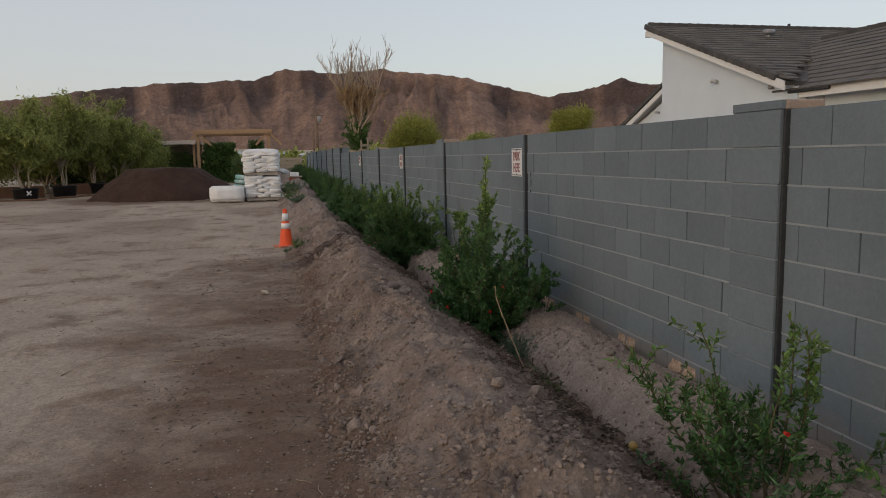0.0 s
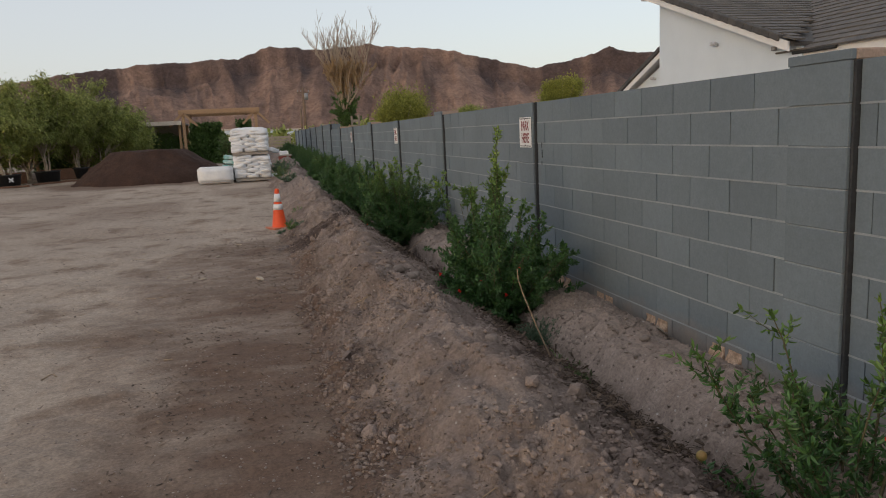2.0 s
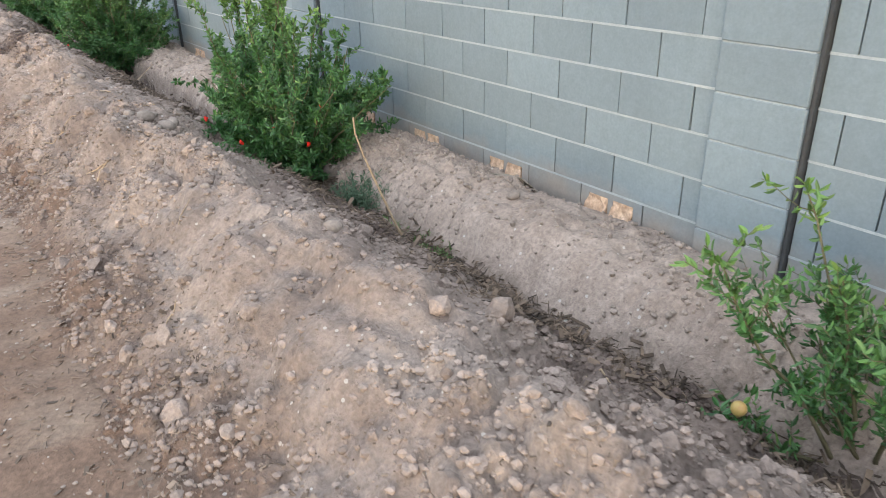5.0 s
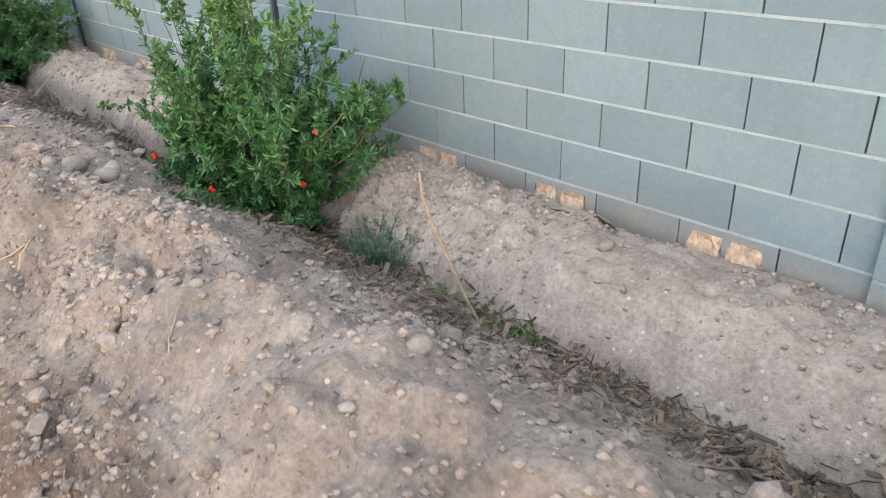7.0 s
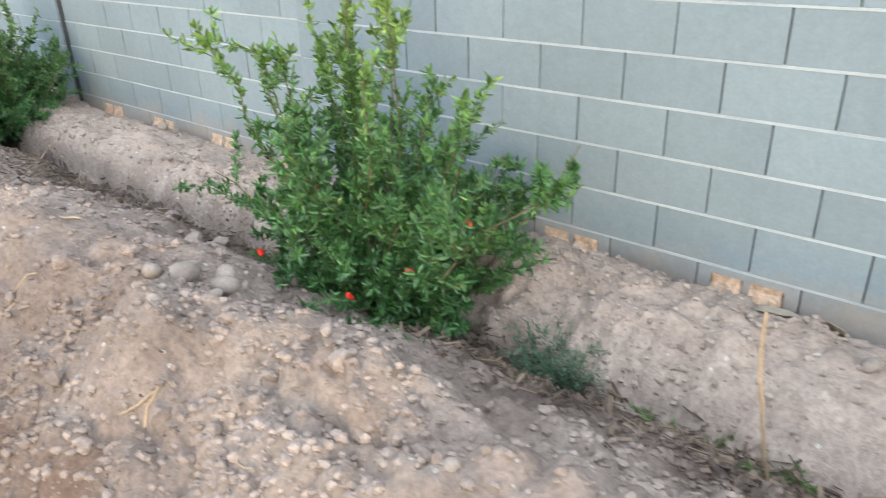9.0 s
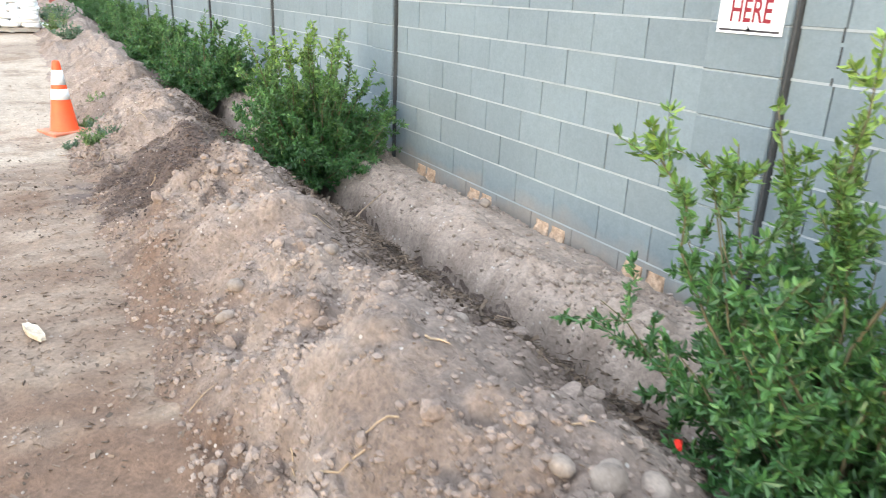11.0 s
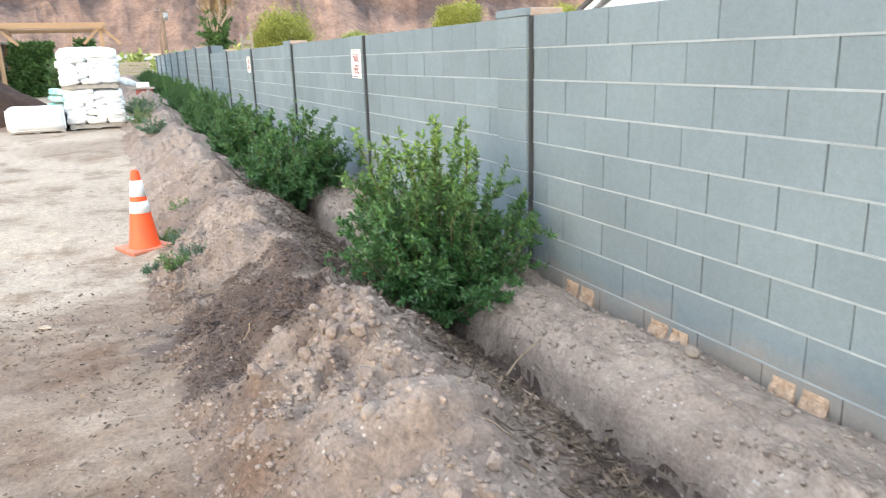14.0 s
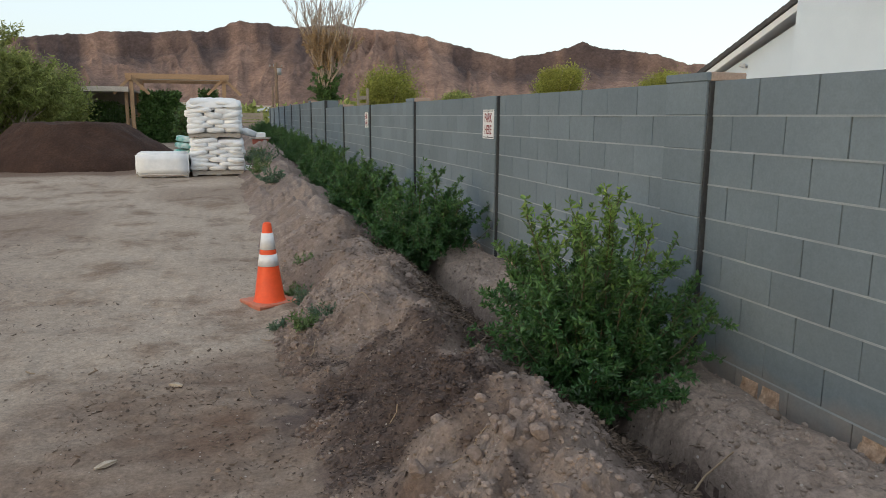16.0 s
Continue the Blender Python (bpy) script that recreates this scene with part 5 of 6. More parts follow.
potted((-8.65, 28.7, zl(28.7)), 2.45, 1.15, 501, True)
potted((-7.75, 30.2, zl(30.2)), 2.9, 1.35, 502)
potted((-7.05, 32.0, zl(32.0)), 2.6, 1.25, 503)
potted((-10.1, 28.4, zl(28.4)), 2.5, 1.2, 504)
potted((-6.35, 33.2, zl(33.2)), 2.3, 1.1, 505)
for k, (x, y, h, c) in enumerate(((-9.0, 32.5, 3.4, 2.0), (-7.2, 34.2, 3.3, 1.9), (-11.2, 32.5, 3.3, 2.1), (-13.4, 33.5, 3.2, 2.1), (-5.9, 36.2, 2.7, 1.7), (-8.3, 36.5, 3.8, 2.2), (-11.0, 36.5, 3.6, 2.3), (-15.5, 36.0, 3.7, 2.5))):
    tree("shade_tree", (x, y, zl(y)), h, c, 520 + k, "spreading green mesquite-like tree behind the nursery pots", M_TREELEAF, 7500, (0.15, 0.045), 0.07, 2, 0.25, 0.12, 60, group="trees behind nursery", lumps=30)
# timber edging in front of the pots
for k, (x, y, a, L) in enumerate(((-8.6, 27.9, 20, 1.6), (-7.3, 29.2, 35, 1.5), (-10.2, 27.5, 8, 1.8), (-6.6, 29.9, 15, 1.2))):
    ob = part("timber_board", box(-L / 2, L / 2, -0.08, 0.08, 0, 0.06, 0.008), M_BED)
    ob.matrix_basis = pose(x, y, zl(y) + 0.0, 0, 0, a)
    tagged(ob, "weathered red-brown board lying before the pots", "board", "boards on the ground")
for k, (x, y) in enumerate(((-9.4, 30.0), (-7.4, 31.6), (-11.3, 30.0))):
    bm = box(-0.95, 0.95, -0.06, 0.06, 0, 0.42, 0.01)
    ob = part("raised_bed", bm, M_BED)
    ob.matrix_basis = pose(x, y, zl(y), 0, 0, 20)
    tagged(ob, "low brown timber bed edge behind nursery pots", "planter")


# ---------------------------------------------------------------- shade structures
def pergola():
    g = zl(38)
    p = thing("pergola", "tan timber pergola with slatted roof over plants", "pergola", (0, 38, 0))
    for x in (-3.52, -0.12):
        for y in (0, 4.0):
            part("post", box(x - 0.07, x + 0.07, y - 0.07, y + 0.07, g, 2.86, 0.006), M_TIMBER, p)
        part("side_beam", box(x - 0.05, x + 0.05, -0.35, 4.3, 2.80, 2.98, 0.006), M_TIMBER, p)
        for s in (1, -1):
            bm = box(-0.42, 0.42, -0.035, 0.035, -0.05, 0.05, 0.004)
            ob = part("brace", bm, M_TIMBER, p)
            ob.matrix_basis = pose(x + s * 0.34, -0.075, 2.58, 0, s * 45, 0)
    for y in (-0.06, 3.95):
        part("front_beam", box(-3.72, 0.08, y - 0.045, y + 0.045, 2.86, 3.06, 0.006), M_TIMBER, p)
    for k in range(9):
        y = 0.35 + k * 0.42
        part("roof_slat", box(-3.7, 0.06, y - 0.10, y + 0.10, 3.0, 3.03), M_FASCIA, p)
    return p


pergola()
shed = thing("shade_shed", "low open timber shed with pale fascia board", "shed", (0, 38.2, 0))
part("roof", box(-10.4, -3.65, -0.35, 4.5, 2.42, 2.50, 0.01), M_PALLET, shed)
part("fascia", box(-10.45, -3.62, -0.40, -0.35, 2.36, 2.55, 0.006), M_FASCIA, shed, "pale weathered fascia board")
for x in (-10.2, -7.0, -3.75):
    for y in (0.0, 4.2):
        part("post", box(x - 0.06, x + 0.06, y - 0.06, y + 0.06, zl(38), 2.42, 0.005), M_TIMBER, shed)
part("back_wall", box(-10.3, -3.7, 4.35, 4.42, zl(40), 2.42), M_PALLET, shed)


def hedge(name, at, size, seed, label, mat_, leaves, leaf, group="", lump=0.5, fill=0):
    """Ragged mass of leaves on a stem frame, filling an uneven body."""
    r = np.random.default_rng(seed)
    h = thing(name, label, "shrub", at, group=group)
    w, d, hh = size
    n = 30
    p = np.zeros((n, 6, 3))
    p[:, 0] = np.stack([(r.random(n) - 0.5) * w * 0.7, (r.random(n) - 0.5) * d * 0.6, 0 * r.random(n)], -1)
    end = np.stack([(r.random(n) - 0.5) * w, (r.random(n) - 0.5) * d, hh * (0.5 + 0.5 * r.random(n))], -1)
    s0 = np.linspace(0, 1, 6)[None, :, None]
    p = p[:, :1] * (1 - s0) + end[:, None] * s0 + 0.05 * r.normal(size=(n, 6, 3)) * s0
    tw = twigs(r, p, 10, 0.1, 1.0, 0.15 * lump * 2, 0.5 * lump, 0.9, 0.2)
    stem_mesh("stemwork", [p], [(0.02, 0.005)], M_STEM, h, 5)
    q = leaves_on(r, tw, None, leaves // len(tw), leaf[0], leaf[1], 0.7, lambda b_, t_, q_: np.clip(0.7 * q_.random(len(b_)) * b_[:, 2] / hh, 0, 1), 0.2)
    sets = [q]
    if fill:
        g_ = (r.random((fill * 2, 3)) - [0.5, 0.5, 0]) * [w, d, hh]
        g_ = g_[np.hypot(g_[:, 0] / (0.52 * w), g_[:, 2] / hh * 0.75) + 0.2 * vnoise(g_[:, 0], g_[:, 2], 0.3, 5) < 0.95]
        g_ = g_[vnoise(g_[:, 0] + 3 * g_[:, 1], g_[:, 2], 0.45, seed % 50) > -0.25 - 0.3 * r.random(len(g_))]
        al = unit(r.normal(size=g_.shape) + [0, -0.4, -0.2])
        sets.append(leaf_arrays(g_, al, unit(np.cross(al, r.normal(size=g_.shape))), leaf[0] * (0.6 + 0.6 * r.random(len(g_))), leaf[1] * (0.7 + 0.5 * r.random(len(g_))), 0.6 * r.random(len(g_)) * g_[:, 2] / hh))
    v_, f_ = join([(c[0], c[1]) for c in sets])
    v_[:, 2] = np.maximum(v_[:, 2], 0.0)
    mesh_object("foliage", v_, f_, mat_, h, attrs={"young": np.concatenate([c[2] for c in sets])})
    return h


hedge("climbing_vine", (-2.55, 38.75, zl(38)), (1.9, 1.0, 2.0), 601, "dense dark green vine covering the pergola side", M_VINE, 8000, (0.17, 0.09), fill=7000, lump=0.3)
hedge("climbing_vine", (-0.70, 38.9, zl(38)), (0.9, 1.0, 2.1), 602, "olive green vine inside the pergola", M_VINE, 3500, (0.14, 0.07), fill=2200, lump=0.3)
for k, (x, w) in enumerate(((-4.6, 1.7), (-6.3, 1.8), (-8.2, 2.0), (-9.8, 1.8))):
    hedge("shaded_shrub", (x, 39.3, zl(39)), (w, 1.2, 1.6), 610 + k, "dark green shrub under the open shed", M_VINE, 2400, (0.13, 0.06), "shrubs under the shed", fill=2500)
hedge("flowering_shrub", (-1.35, 33.2, zl(33)), (0.8, 0.8, 1.5), 620, "leggy dark shrub behind the soil bags", M_VINE, 1500, (0.10, 0.05))

# end fence of horizontal boards
fence = thing("board_fence", "weathered grey horizontal board fence across the lane", "fence", (0, 57.5, 0))
for k in range(5):
    part("rail_board", box(-1.6, 2.4, -0.02, 0.02, 0.62 + k * 0.215, 0.80 + k * 0.215, 0.004), M_FENCE, fence)
for x in (-1.6, -0.3, 1.0, 2.3):
    part("post", box(x - 0.06, x + 0.06, 0.02, 0.14, 0.45, 1.78, 0.006), M_FENCE, fence)
# small cart-like stack at the end of the heap
crate = thing("paver_stack", "small stack of dusty red and white blocks", "block stack", (0.86, 31.0, 0.62))
part("lower_block", box(-0.24, 0.24, -0.2, 0.2, 0.0, 0.20, 0.015), M_BRICKRED, crate)
part("upper_block", box(-0.20, 0.16, -0.18, 0.18, 0.20, 0.36, 0.02), M_BAG, crate, "white dusty block")
part("plank", box(-0.34, 0.30, -0.24, -0.18, 0.16, 0.22, 0.006), M_PALLET, crate)

# wooden crate chair-back showing above the wall
stand = thing("wooden_rack", "weathered wooden rack standing behind the garden wall", "rack", (3.15, 25.8, 0))
for dx in (-0.12, 0.12):
    part("upright", box(dx - 0.03, dx + 0.03, -0.03, 0.03, -0.05, 2.14 + 0.05 * (dx > 0), 0.006), M_FENCE, stand)
for z in (1.0, 1.55, 1.78, 1.96):
    part("slat", box(-0.15, 0.15, -0.02, 0.02, z - 0.045, z + 0.045, 0.004), M_FENCE, stand)

# ---------------------------------------------------------------- neighbour's house
house = thing("house", "white stucco house with grey tiled roof beyond wall", "house")


def slab(points, thick, mat_, name, parent, label=""):
    bm = bmesh.new()
    vs = [bm.verts.new(p) for p in points]
    face = bm.faces.new(vs)
    r_ = bmesh.ops.extrude_face_region(bm, geom=[face])
    for g_ in r_["geom"]:
        if isinstance(g_, bmesh.types.BMVert):
            g_.co += Vector(thick)
    bmesh.ops.recalc_face_normals(bm, faces=bm.faces[:])
    return part(name, bm, mat_, parent, label)


RY, RZ = 21.65, 5.46          # ridge line
EY, EZ = 15.25, 3.15          # near eave of the main roof
SL = (RZ - EZ) / (RY - EY)
slab([(12.1, 15.2, -0.05), (12.1, 21.25, -0.05), (12.1, 21.25, RZ - 0.30), (12.1, 15.2, RZ - 0.30 - SL * 6.05)], (0.25, 0, 0), M_STUCCO, "gable_wall", house)
slab([(12.35, 21.0, -0.05), (12.35, 21.25, -0.05), (12.35, 21.25, RZ - 0.30), (12.35, 21.0, RZ - 0.4)], (11, 0, 0), M_STUCCO, "rear_upper_wall", house)
slab([(14.85, 21.26, -0.05), (14.85, 29.4, -0.05), (14.85, 29.4, 2.02), (14.85, 21.26, 5.25)], (0.25, 0, 0), M_STUCCO, "lower_gable_wall", house)
slab([(12.4, 14.95, -0.05), (24, 14.95, -0.05), (24, 14.95, 2.9), (12.4, 14.95, 2.9)], (0, 0.25, 0), M_STUCCO, "front_wall", house)
slab([(12.62, 4.5, -0.05), (12.62, 14.9, -0.05), (12.62, 14.9, 2.85), (12.62, 4.5, 2.85)], (0.25, 0, 0), M_STUCCO, "wing_wall", house)
slab([(12.9, 4.5, -0.05), (19.4, 4.5, -0.05), (19.4, 4.5, 2.85), (16.0, 4.5, 4.5), (12.9, 4.5, 3.0)], (0, 0.25, 0), M_STUCCO, "wing_gable", house)
slab([(24, 4.6, -0.05), (24, 29.4, -0.05), (24, 29.4, 2.0), (24, 4.6, 2.6)], (0.25, 0, 0), M_STUCCO, "side_wall", house)
slab([(14.9, 29.4, -0.05), (24, 29.4, -0.05), (24, 29.4, 2.0), (14.9, 29.4, 2.0)], (0, 0.25, 0), M_STUCCO, "rear_wall", house)


def tiled(name, origin, along, down, n_along, n_down, w_tile, exposure, clip=None):
    """Overlapping concrete tiles laid row by row; each tile is a slightly tilted slab."""
    o, a, d_ = Vector(origin), Vector(along).normalized(), Vector(down).normalized()
    up = a.cross(d_)
    up = up if up.z > 0 else -up
    vs, fs = [], []
    r_ = np.random.default_rng(len(name))
    for i in range(n_down):
        for j in range(n_along):
            c = o + a * (j * w_tile + (w_tile / 2 if i % 2 else 0)) + d_ * (i * exposure)
            if clip and not clip(c + d_ * exposure * 0.5):
                continue
            lift = 0.006 * r_.random()
            b = len(vs)
            for top, zz in ((0, 0.0), (1, 0.04)):
                for p, q in ((0.004, -0.03), (w_tile - 0.004, -0.03), (w_tile - 0.004, exposure + 0.02), (0.004, exposure + 0.02)):
                    rise = 0.030 * (1 if q > 0 else 0) + lift + zz
                    vs.append(c + a * p + d_ * q + up * rise)
            fs += [(b, b + 3, b + 2, b + 1), (b + 4, b + 5, b + 6, b + 7), (b, b + 1, b + 5, b + 4), (b + 1, b + 2, b + 6, b + 5), (b + 2, b + 3, b + 7, b + 6), (b + 3, b, b + 4, b + 7)]
    return tagged(mesh_object("roof_tile", np.array([v_[:] for v_ in vs]), np.array(fs), M_TILE, house, "grey flat concrete roof tiles"), kind="stuff")


down_main = Vector((0, EY - RY, EZ - RZ)).normalized()
length_main = math.hypot(RY - EY, RZ - EZ)
tiled("main", (11.78, RY, RZ), (1, 0, 0), down_main, 39, int(length_main / 0.33) + 1, 0.32, 0.33,
      lambda c: (c.y > 19.2) or (c.x < 12.45 + (c.y - 15.9) * 1.06))
down_wing = Vector((12.25 - 16.0, 0, 2.95 - 4.68)).normalized()
tiled("wing", (16.0, 4.2, 4.68), (0, 1, 0), down_wing, 47, 13, 0.32, 0.33, lambda c: c.y < 15.9 + (c.x - 12.45) / 1.06 + 0.1)
down_low = Vector((0, 29.8 - 21.9, 2.06 - 5.50)).normalized()
tiled("rear_low", (14.55, 21.9, 5.50), (1, 0, 0), down_low, 30, 26, 0.32, 0.33)
tiled("wing_other", (16.0, 4.2, 4.68), (0, 1, 0), Vector((3.75, 0, -1.73)), 34, 12, 0.32, 0.33)
# roof decks under the tiles
slab([(11.8, RY, RZ - 0.03), (24.3, RY, RZ - 0.03), (24.3, EY, EZ - 0.03), (11.8, EY, EZ - 0.03)], (0, 0, -0.10), M_RAKE, "roof_deck", house)
slab([(14.6, 21.9, 5.46), (24.3, 21.9, 5.46), (24.3, 29.8, 2.02), (14.6, 29.8, 2.02)], (0, 0, -0.10), M_TRIM, "rear_roof_deck", house)
slab([(12.25, 4.2, 2.90), (16.0, 4.2, 4.63), (16.0, 19.0, 4.63), (12.25, 15.6, 2.90)], (0, 0, -0.10), M_RAKE, "wing_roof_deck", house)
slab([(16.0, 4.2, 4.63), (19.75, 4.2, 2.90), (19.75, 15.0, 2.90), (16.0, 19.0, 4.63)], (0, 0, -0.10), M_RAKE, "wing_roof_deck", house)
# barge boards, fascia and rake tiles
slab([(11.76, EY, EZ - 0.25), (11.76, RY + 0.05, RZ - 0.25), (11.76, RY + 0.05, RZ - 0.03), (11.76, EY, EZ - 0.03)], (0.05, 0, 0), M_TRIM, "barge_board", house, "white painted barge board")
slab([(14.54, 21.9, 5.24), (14.54, 29.8, 1.80), (14.54, 29.8, 1.99), (14.54, 21.9, 5.43)], (0.05, 0, 0), M_TRIM, "barge_board", house, "white painted barge board")
part("fascia", box(12.16, 12.22, 4.2, 15.6, 2.72, 2.92, 0.005), M_TRIM, house, "white eave fascia board")
part("gutter", box(12.06, 12.16, 14.2, 15.5, 2.84, 2.93, 0.02), M_DARK, house, "dark eave gutter")
part("ridge_return", box(11.77, 12.4, RY, RY + 0.14, RZ - 0.30, RZ - 0.12, 0.01), M_TRIM, house)
rake_me = unit_mesh("rake_tile", 0.34, 0.14, 0.16, 0.02, M_RAKE)
for o, d_, n_ in ((Vector((11.70, RY + 0.12, RZ - 0.06)), down_main, int(length_main / 0.33)), (Vector((14.48, 21.9, 5.47)), down_low, 25)):
    a_ = math.degrees(math.atan2(d_.z, -d_.y)) if d_.y < 0 else math.degrees(math.atan2(d_.z, d_.y))
    for k in range(n_):
        ob = new("rake_tile", rake_me)
        c = o + d_ * (k * 0.33 + (0.34 if d_.y < 0 else 0.0))
        ob.matrix_basis = Matrix.Translation(c) @ Matrix.Rotation(math.radians(-a_ if d_.y < 0 else a_) + (0.07 if d_.y < 0 else -0.07), 4, "X")
        ob.parent = house
for k in range(36):
    ob = new("ridge_tile", rake_me)
    ob.matrix_basis = Matrix.Translation((11.8 + 0.34 * k + 0.34, RY - 0.07, RZ - 0.02)) @ Matrix.Rotation(math.radians(90), 4, "Z") @ Matrix.Rotation(0.04, 4, "X")
    ob.parent = house
for k in range(44):
    ob = new("ridge_tile", rake_me)
    ob.matrix_basis = Matrix.Translation((15.93, 4.2 + 0.335 * k, 4.66)) @ Matrix.Rotation(0.04, 4, "X")
    ob.parent = house
# vent pipe, wall lamp, soffit lamp, ridge stub
bm = bmesh.new()
bmesh.ops.create_cone(bm, cap_ends=True, segments=14, radius1=0.07, radius2=0.07, depth=0.22, matrix=Matrix.Translation((15.1, 20.2, 5.0)))
bmesh.ops.create_cone(bm, cap_ends=True, segments=14, radius1=0.085, radius2=0.085, depth=0.34, matrix=Matrix.Translation((15.1, 20.15, 5.13)) @ Matrix.Rotation(radians(90), 4, "Y"))
part("vent_pipe", bm, M_METAL, house, "grey metal roof vent", True)
part("ridge_stub", box(17.0, 17.05, RY - 0.05, RY + 0.05, RZ, RZ + 0.22, 0.01), M_DARK, house)


def flood(at):
    lamp = part("wall_lamp", box(at[0] - 0.04, at[0], at[1] - 0.06, at[1] + 0.05, at[2] - 0.05, at[2] + 0.05, 0.01), M_LAMP, house, "small twin-head wall floodlight")
    for s in (-1, 1):
        bm = bmesh.new()
        bmesh.ops.create_cone(bm, cap_ends=True, segments=14, radius1=0.03, radius2=0.052, depth=0.12, matrix=Matrix.Translation((at[0] - 0.09, at[1] + 0.075 * s, at[2] + 0.01)) @ Matrix.Rotation(radians(-70), 4, "Y"))
        part("lamp_head", bm, M_LAMP, lamp, shade=True)


flood((12.09, 18.35, 3.42))
flood((14.84, 26.1, 3.05))
part("soffit_lamp", box(12.0, 12.1, 16.0, 16.14, 3.0, 3.1, 0.02), M_METAL, house)

# ---------------------------------------------------------------- far trees and poles


def polar(a, d):
    return d * math.sin(radians(a)), d * math.cos(radians(a))


def bare_tree(at, seed):
    r = np.random.default_rng(seed)
    tr = thing("bare_tree", "half-dead tall tree with bare upper branches", "tree", at)
    T, _, _ = shoots(r, 1, 0, 0, 2, 3.6, 3.6, 0)
    L1, _, _ = shoots(r, 14, 0.1, 4, 31, 5.8, 7.6, 0.06)
    L1 += T[0][-1] - [0, 0, 0.8]
    L2 = twigs(r, L1, 13, 0.25, 0.95, 1.0, 2.6, 0.6, 0.6, k=6)
    L3 = twigs(r, L2, 6, 0.3, 1.0, 0.4, 1.1, 0.5, 0.6, k=4)
    stem_mesh("trunk", [T], [(0.26, 0.2)], M_DRYWOOD, tr, 10)
    stem_mesh("limb_frame", [L1], [(0.085, 0.018)], M_DRYWOOD, tr, 6)
    stem_mesh("branchwork", [L2], [(0.026, 0.011)], M_DRYWOOD, tr, 4)["kind"] = "stuff"
    stem_mesh("twigwork", [L3], [(0.016, 0.010)], M_DRYWOOD, tr, 3)["kind"] = "stuff"
    dry = L3[L3[:, 0, 2] < 7.0]
    q = leaves_on(r, dry, None, 26, 0.16, 0.06, 0.8, lambda b_, t_, q_: 0 * t_, 0.4)
    mesh_object("dry_foliage", q[0], q[1], M_DRYLEAF, tr)
    K, _, _ = shoots(r, 26, 0.25, 3, 40, 1.4, 4.0, 0.0)
    K += [0, 0, 1.6]
    tk = twigs(r, K, 8, 0.1, 1.0, 0.4, 0.9, 0.9, 0.2)
    q = leaves_on(r, tk, None, 26, 0.22, 0.12, 0.8, lambda b_, t_, q_: 0.4 * q_.random(len(b_)), 0.2)
    mesh_object("green_regrowth", q[0], q[1], M_VINE, tr, attrs={"young": q[2]})


x, y = polar(6.9, 67)
bare_tree((x, y, 0.4), 700)
for k, (a, d, h, c, mt) in enumerate(((11.2, 76, 5.9, 3.6, 0), (23.6, 85, 7.3, 3.5, 0), (16.5, 95, 4.6, 2.4, 1), (31.2, 95, 8.0, 3.6, 0), (34.3, 105, 7.0, 3.4, 1), (20.2, 130, 4.2, 3.0, 1), (14.6, 110, 3.4, 2.6, 0), (37.5, 60, 6.0, 2.6, 1))):
    x, y = polar(a, d)
    tree("desert_tree", (x, y, 0.3), h, c, 720 + k, "rounded yellow-green palo verde tree beyond the wall", M_LIME if mt == 0 else M_TREELEAF, 9000, (0.24, 0.12), 0.14, 3, 0.1, 0.10, 62, group="trees beyond the wall", lumps=26)
pole = thing("utility_pole", "tall wooden utility pole with transformer", "utility pole", (*polar(3.72, 112), 0.3))
bm = bmesh.new()
bmesh.ops.create_cone(bm, cap_ends=True, segments=12, radius1=0.26, radius2=0.19, depth=8.4, matrix=Matrix.Translation((0, 0, 4.2)))
part("pole", bm, M_POLE, pole, shade=True)
part("crossarm", box(-0.9, 0.9, -0.06, 0.06, 7.7, 7.85), M_POLE, pole)
bm = bmesh.new()
bmesh.ops.create_cone(bm, cap_ends=True, segments=14, radius1=0.34, radius2=0.34, depth=0.95, matrix=Matrix.Translation((0.38, 0, 7.2)))
part("transformer", bm, M_METAL, pole, shade=True)
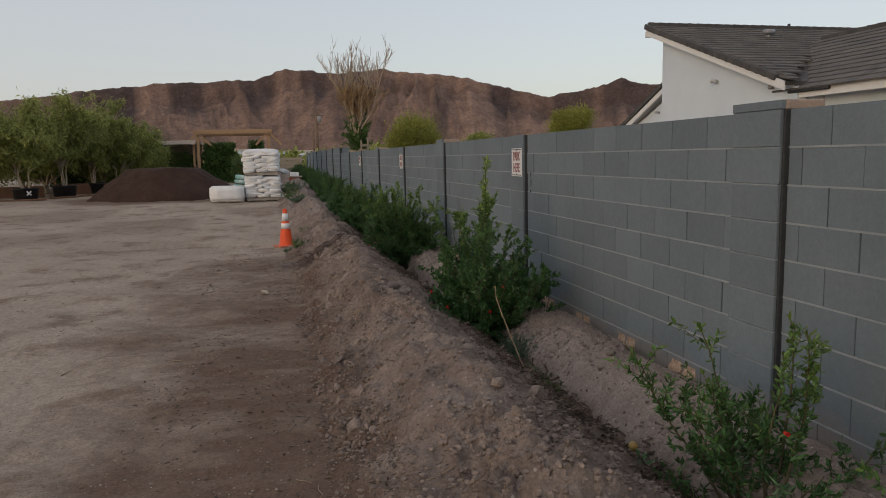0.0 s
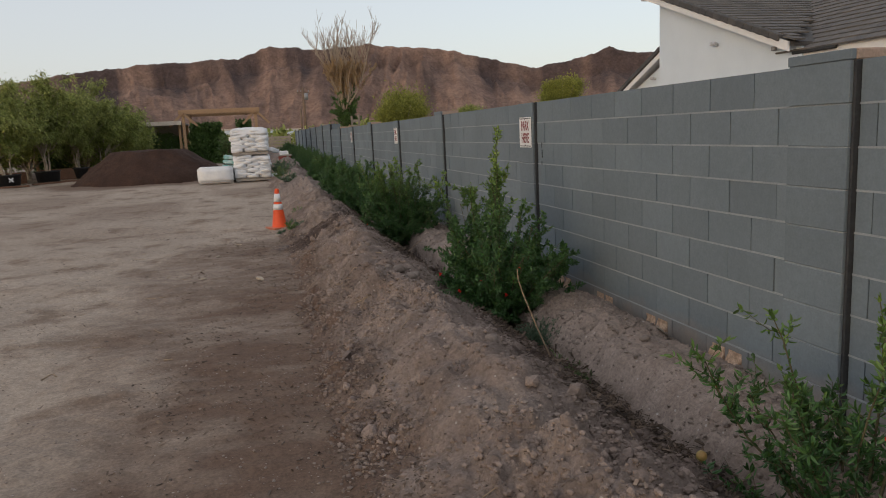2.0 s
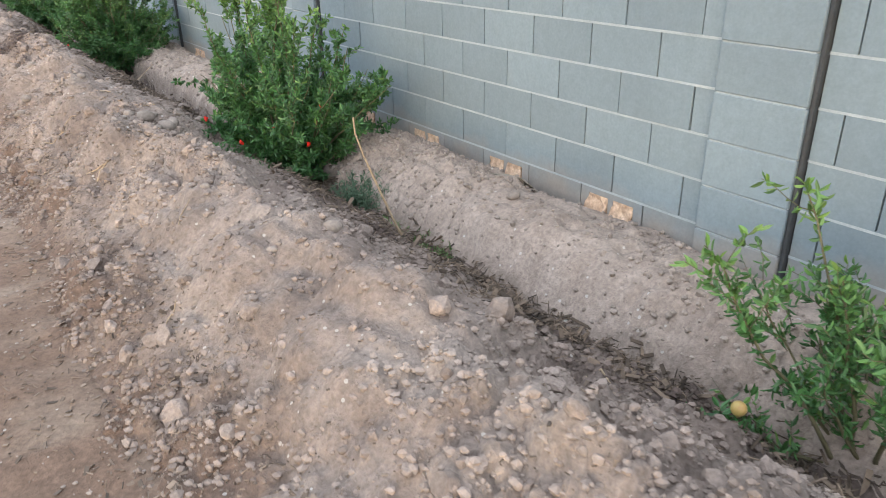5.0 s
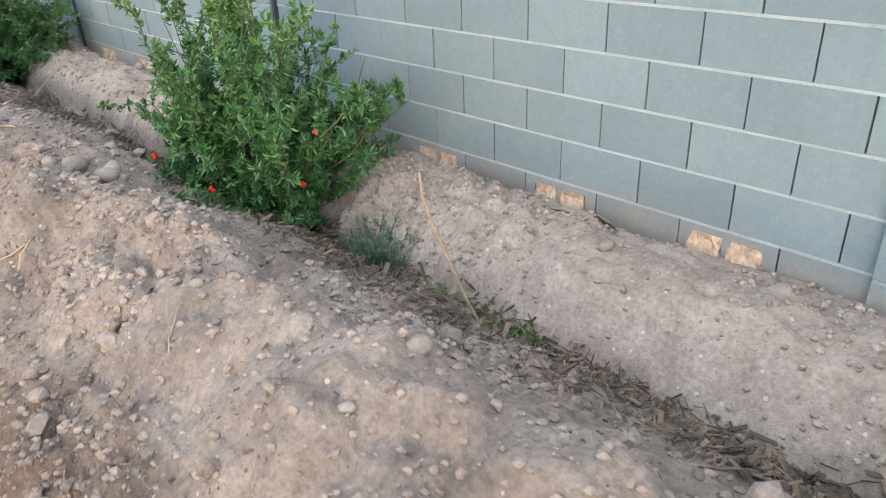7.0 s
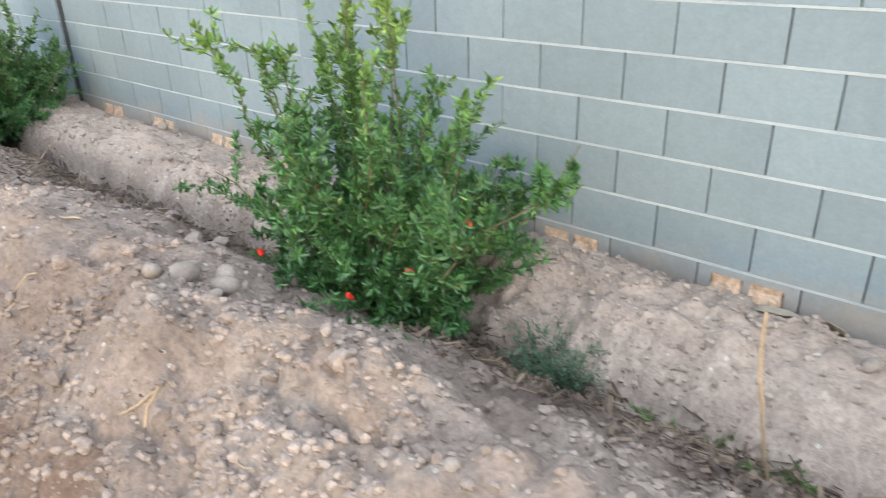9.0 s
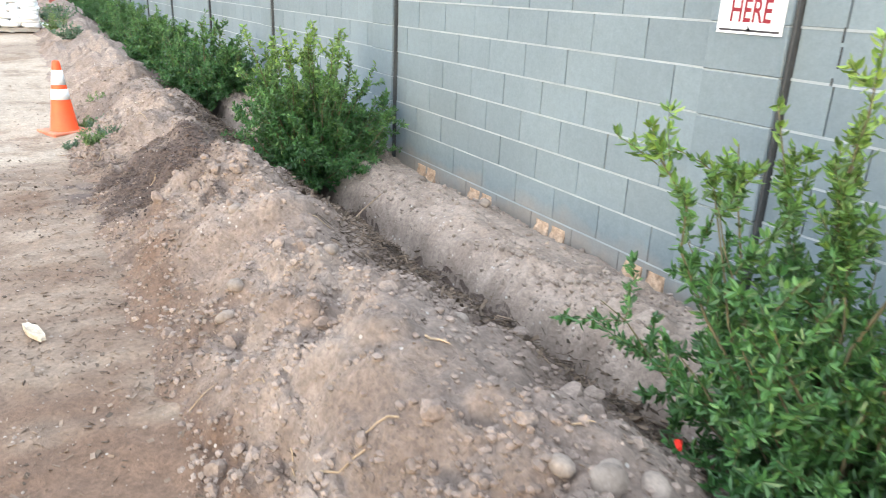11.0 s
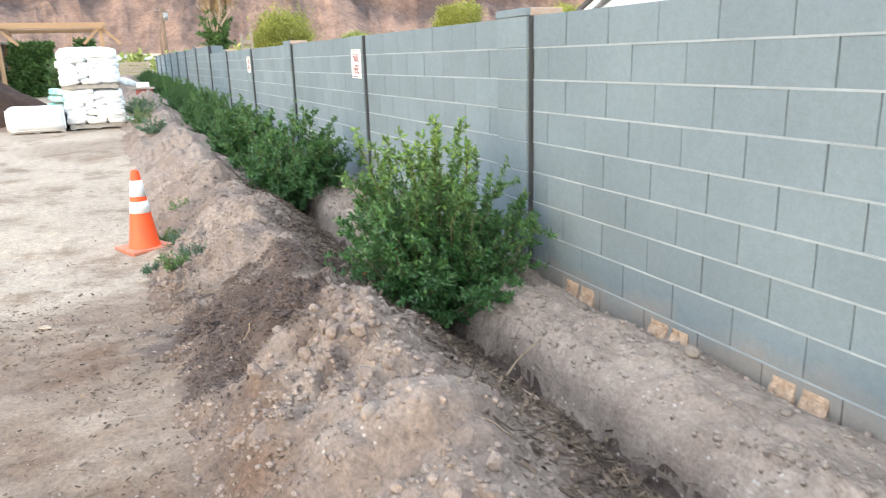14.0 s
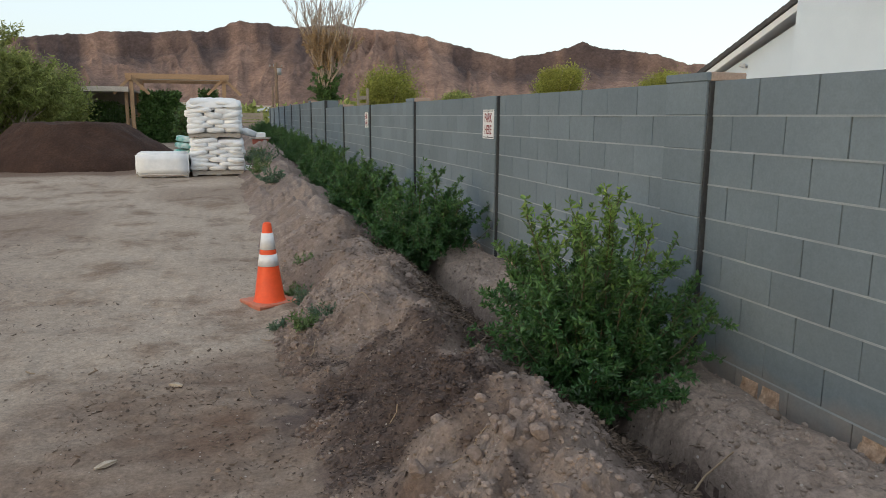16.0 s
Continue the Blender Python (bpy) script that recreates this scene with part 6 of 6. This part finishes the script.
for dx in (-0.8, -0.3, 0.8):
    bm = bmesh.new()
    bmesh.ops.create_cone(bm, cap_ends=True, segments=8, radius1=0.06, radius2=0.04, depth=0.3, matrix=Matrix.Translation((dx, 0, 8.0)))
    part("insulator", bm, M_METAL, pole)
p2 = thing("utility_pole", "thin wooden utility pole in the distance", "utility pole", (*polar(3.45, 116), 0.3))
bm = bmesh.new()
bmesh.ops.create_cone(bm, cap_ends=True, segments=10, radius1=0.17, radius2=0.13, depth=5.6, matrix=Matrix.Translation((0, 0, 2.8)))
part("pole", bm, M_POLE, p2, shade=True)

# distant belt of scrub and low buildings
r = np.random.default_rng(90)
chunks, yg = [], []
for k in range(260):
    a, d = -40 + 95 * r.random(), 80 + 160 * r.random() ** 1.3
    cx, cy = polar(a, d)
    if cx < 26 and cy < 75:
        continue
    hh, ww = 0.9 + 1.6 * r.random(), 1.0 + 2.2 * r.random()
    nl = 130
    p = np.stack([cx + ww * r.normal(size=nl) * 0.6, cy + ww * r.normal(size=nl) * 0.6, 0.4 + hh * np.abs(r.random(nl))], -1)
    al = unit(r.normal(size=(nl, 3)) + [0, 0, 0.3])
    q = leaf_arrays(p, al, unit(np.cross(al, r.normal(size=(nl, 3)))), 0.5 + 0.5 * r.random(nl), 0.30 + 0.2 * r.random(nl), 0.6 * r.random(nl))
    chunks.append((q[0], q[1]))
    yg.append(q[2])
v, f = join(chunks)
scrub = mesh_object("distant_scrub", v, f, M_TREELEAF, attrs={"young": np.concatenate(yg)})
tagged(scrub, "distant belt of desert scrub and small trees", "scrub", kind="stuff")
for k, (a, d, w, h) in enumerate(((-4.2, 150, 16, 3.2), (1.9, 160, 9, 2.9), (-9.0, 170, 14, 3.3), (5.0, 210, 10, 3.0))):
    x, y = polar(a, d)
    b_ = thing("distant_building", "low pale flat-roofed building far across desert", "building", (x, y, 0.3), -a)
    part("wall", box(-w / 2, w / 2, -3, 3, 0, h), M_STUCCO, b_)
    part("roof", box(-w / 2 - 0.3, w / 2 + 0.3, -3.3, 3.3, h, h + 0.25), M_FASCIA, b_)
    for q in range(4):
        xx = -w / 2 + (q + 0.5) * w / 4
        part("window", box(xx - 0.6, xx + 0.6, -3.05, -2.95, 1.0, 2.1), M_DARK, b_)
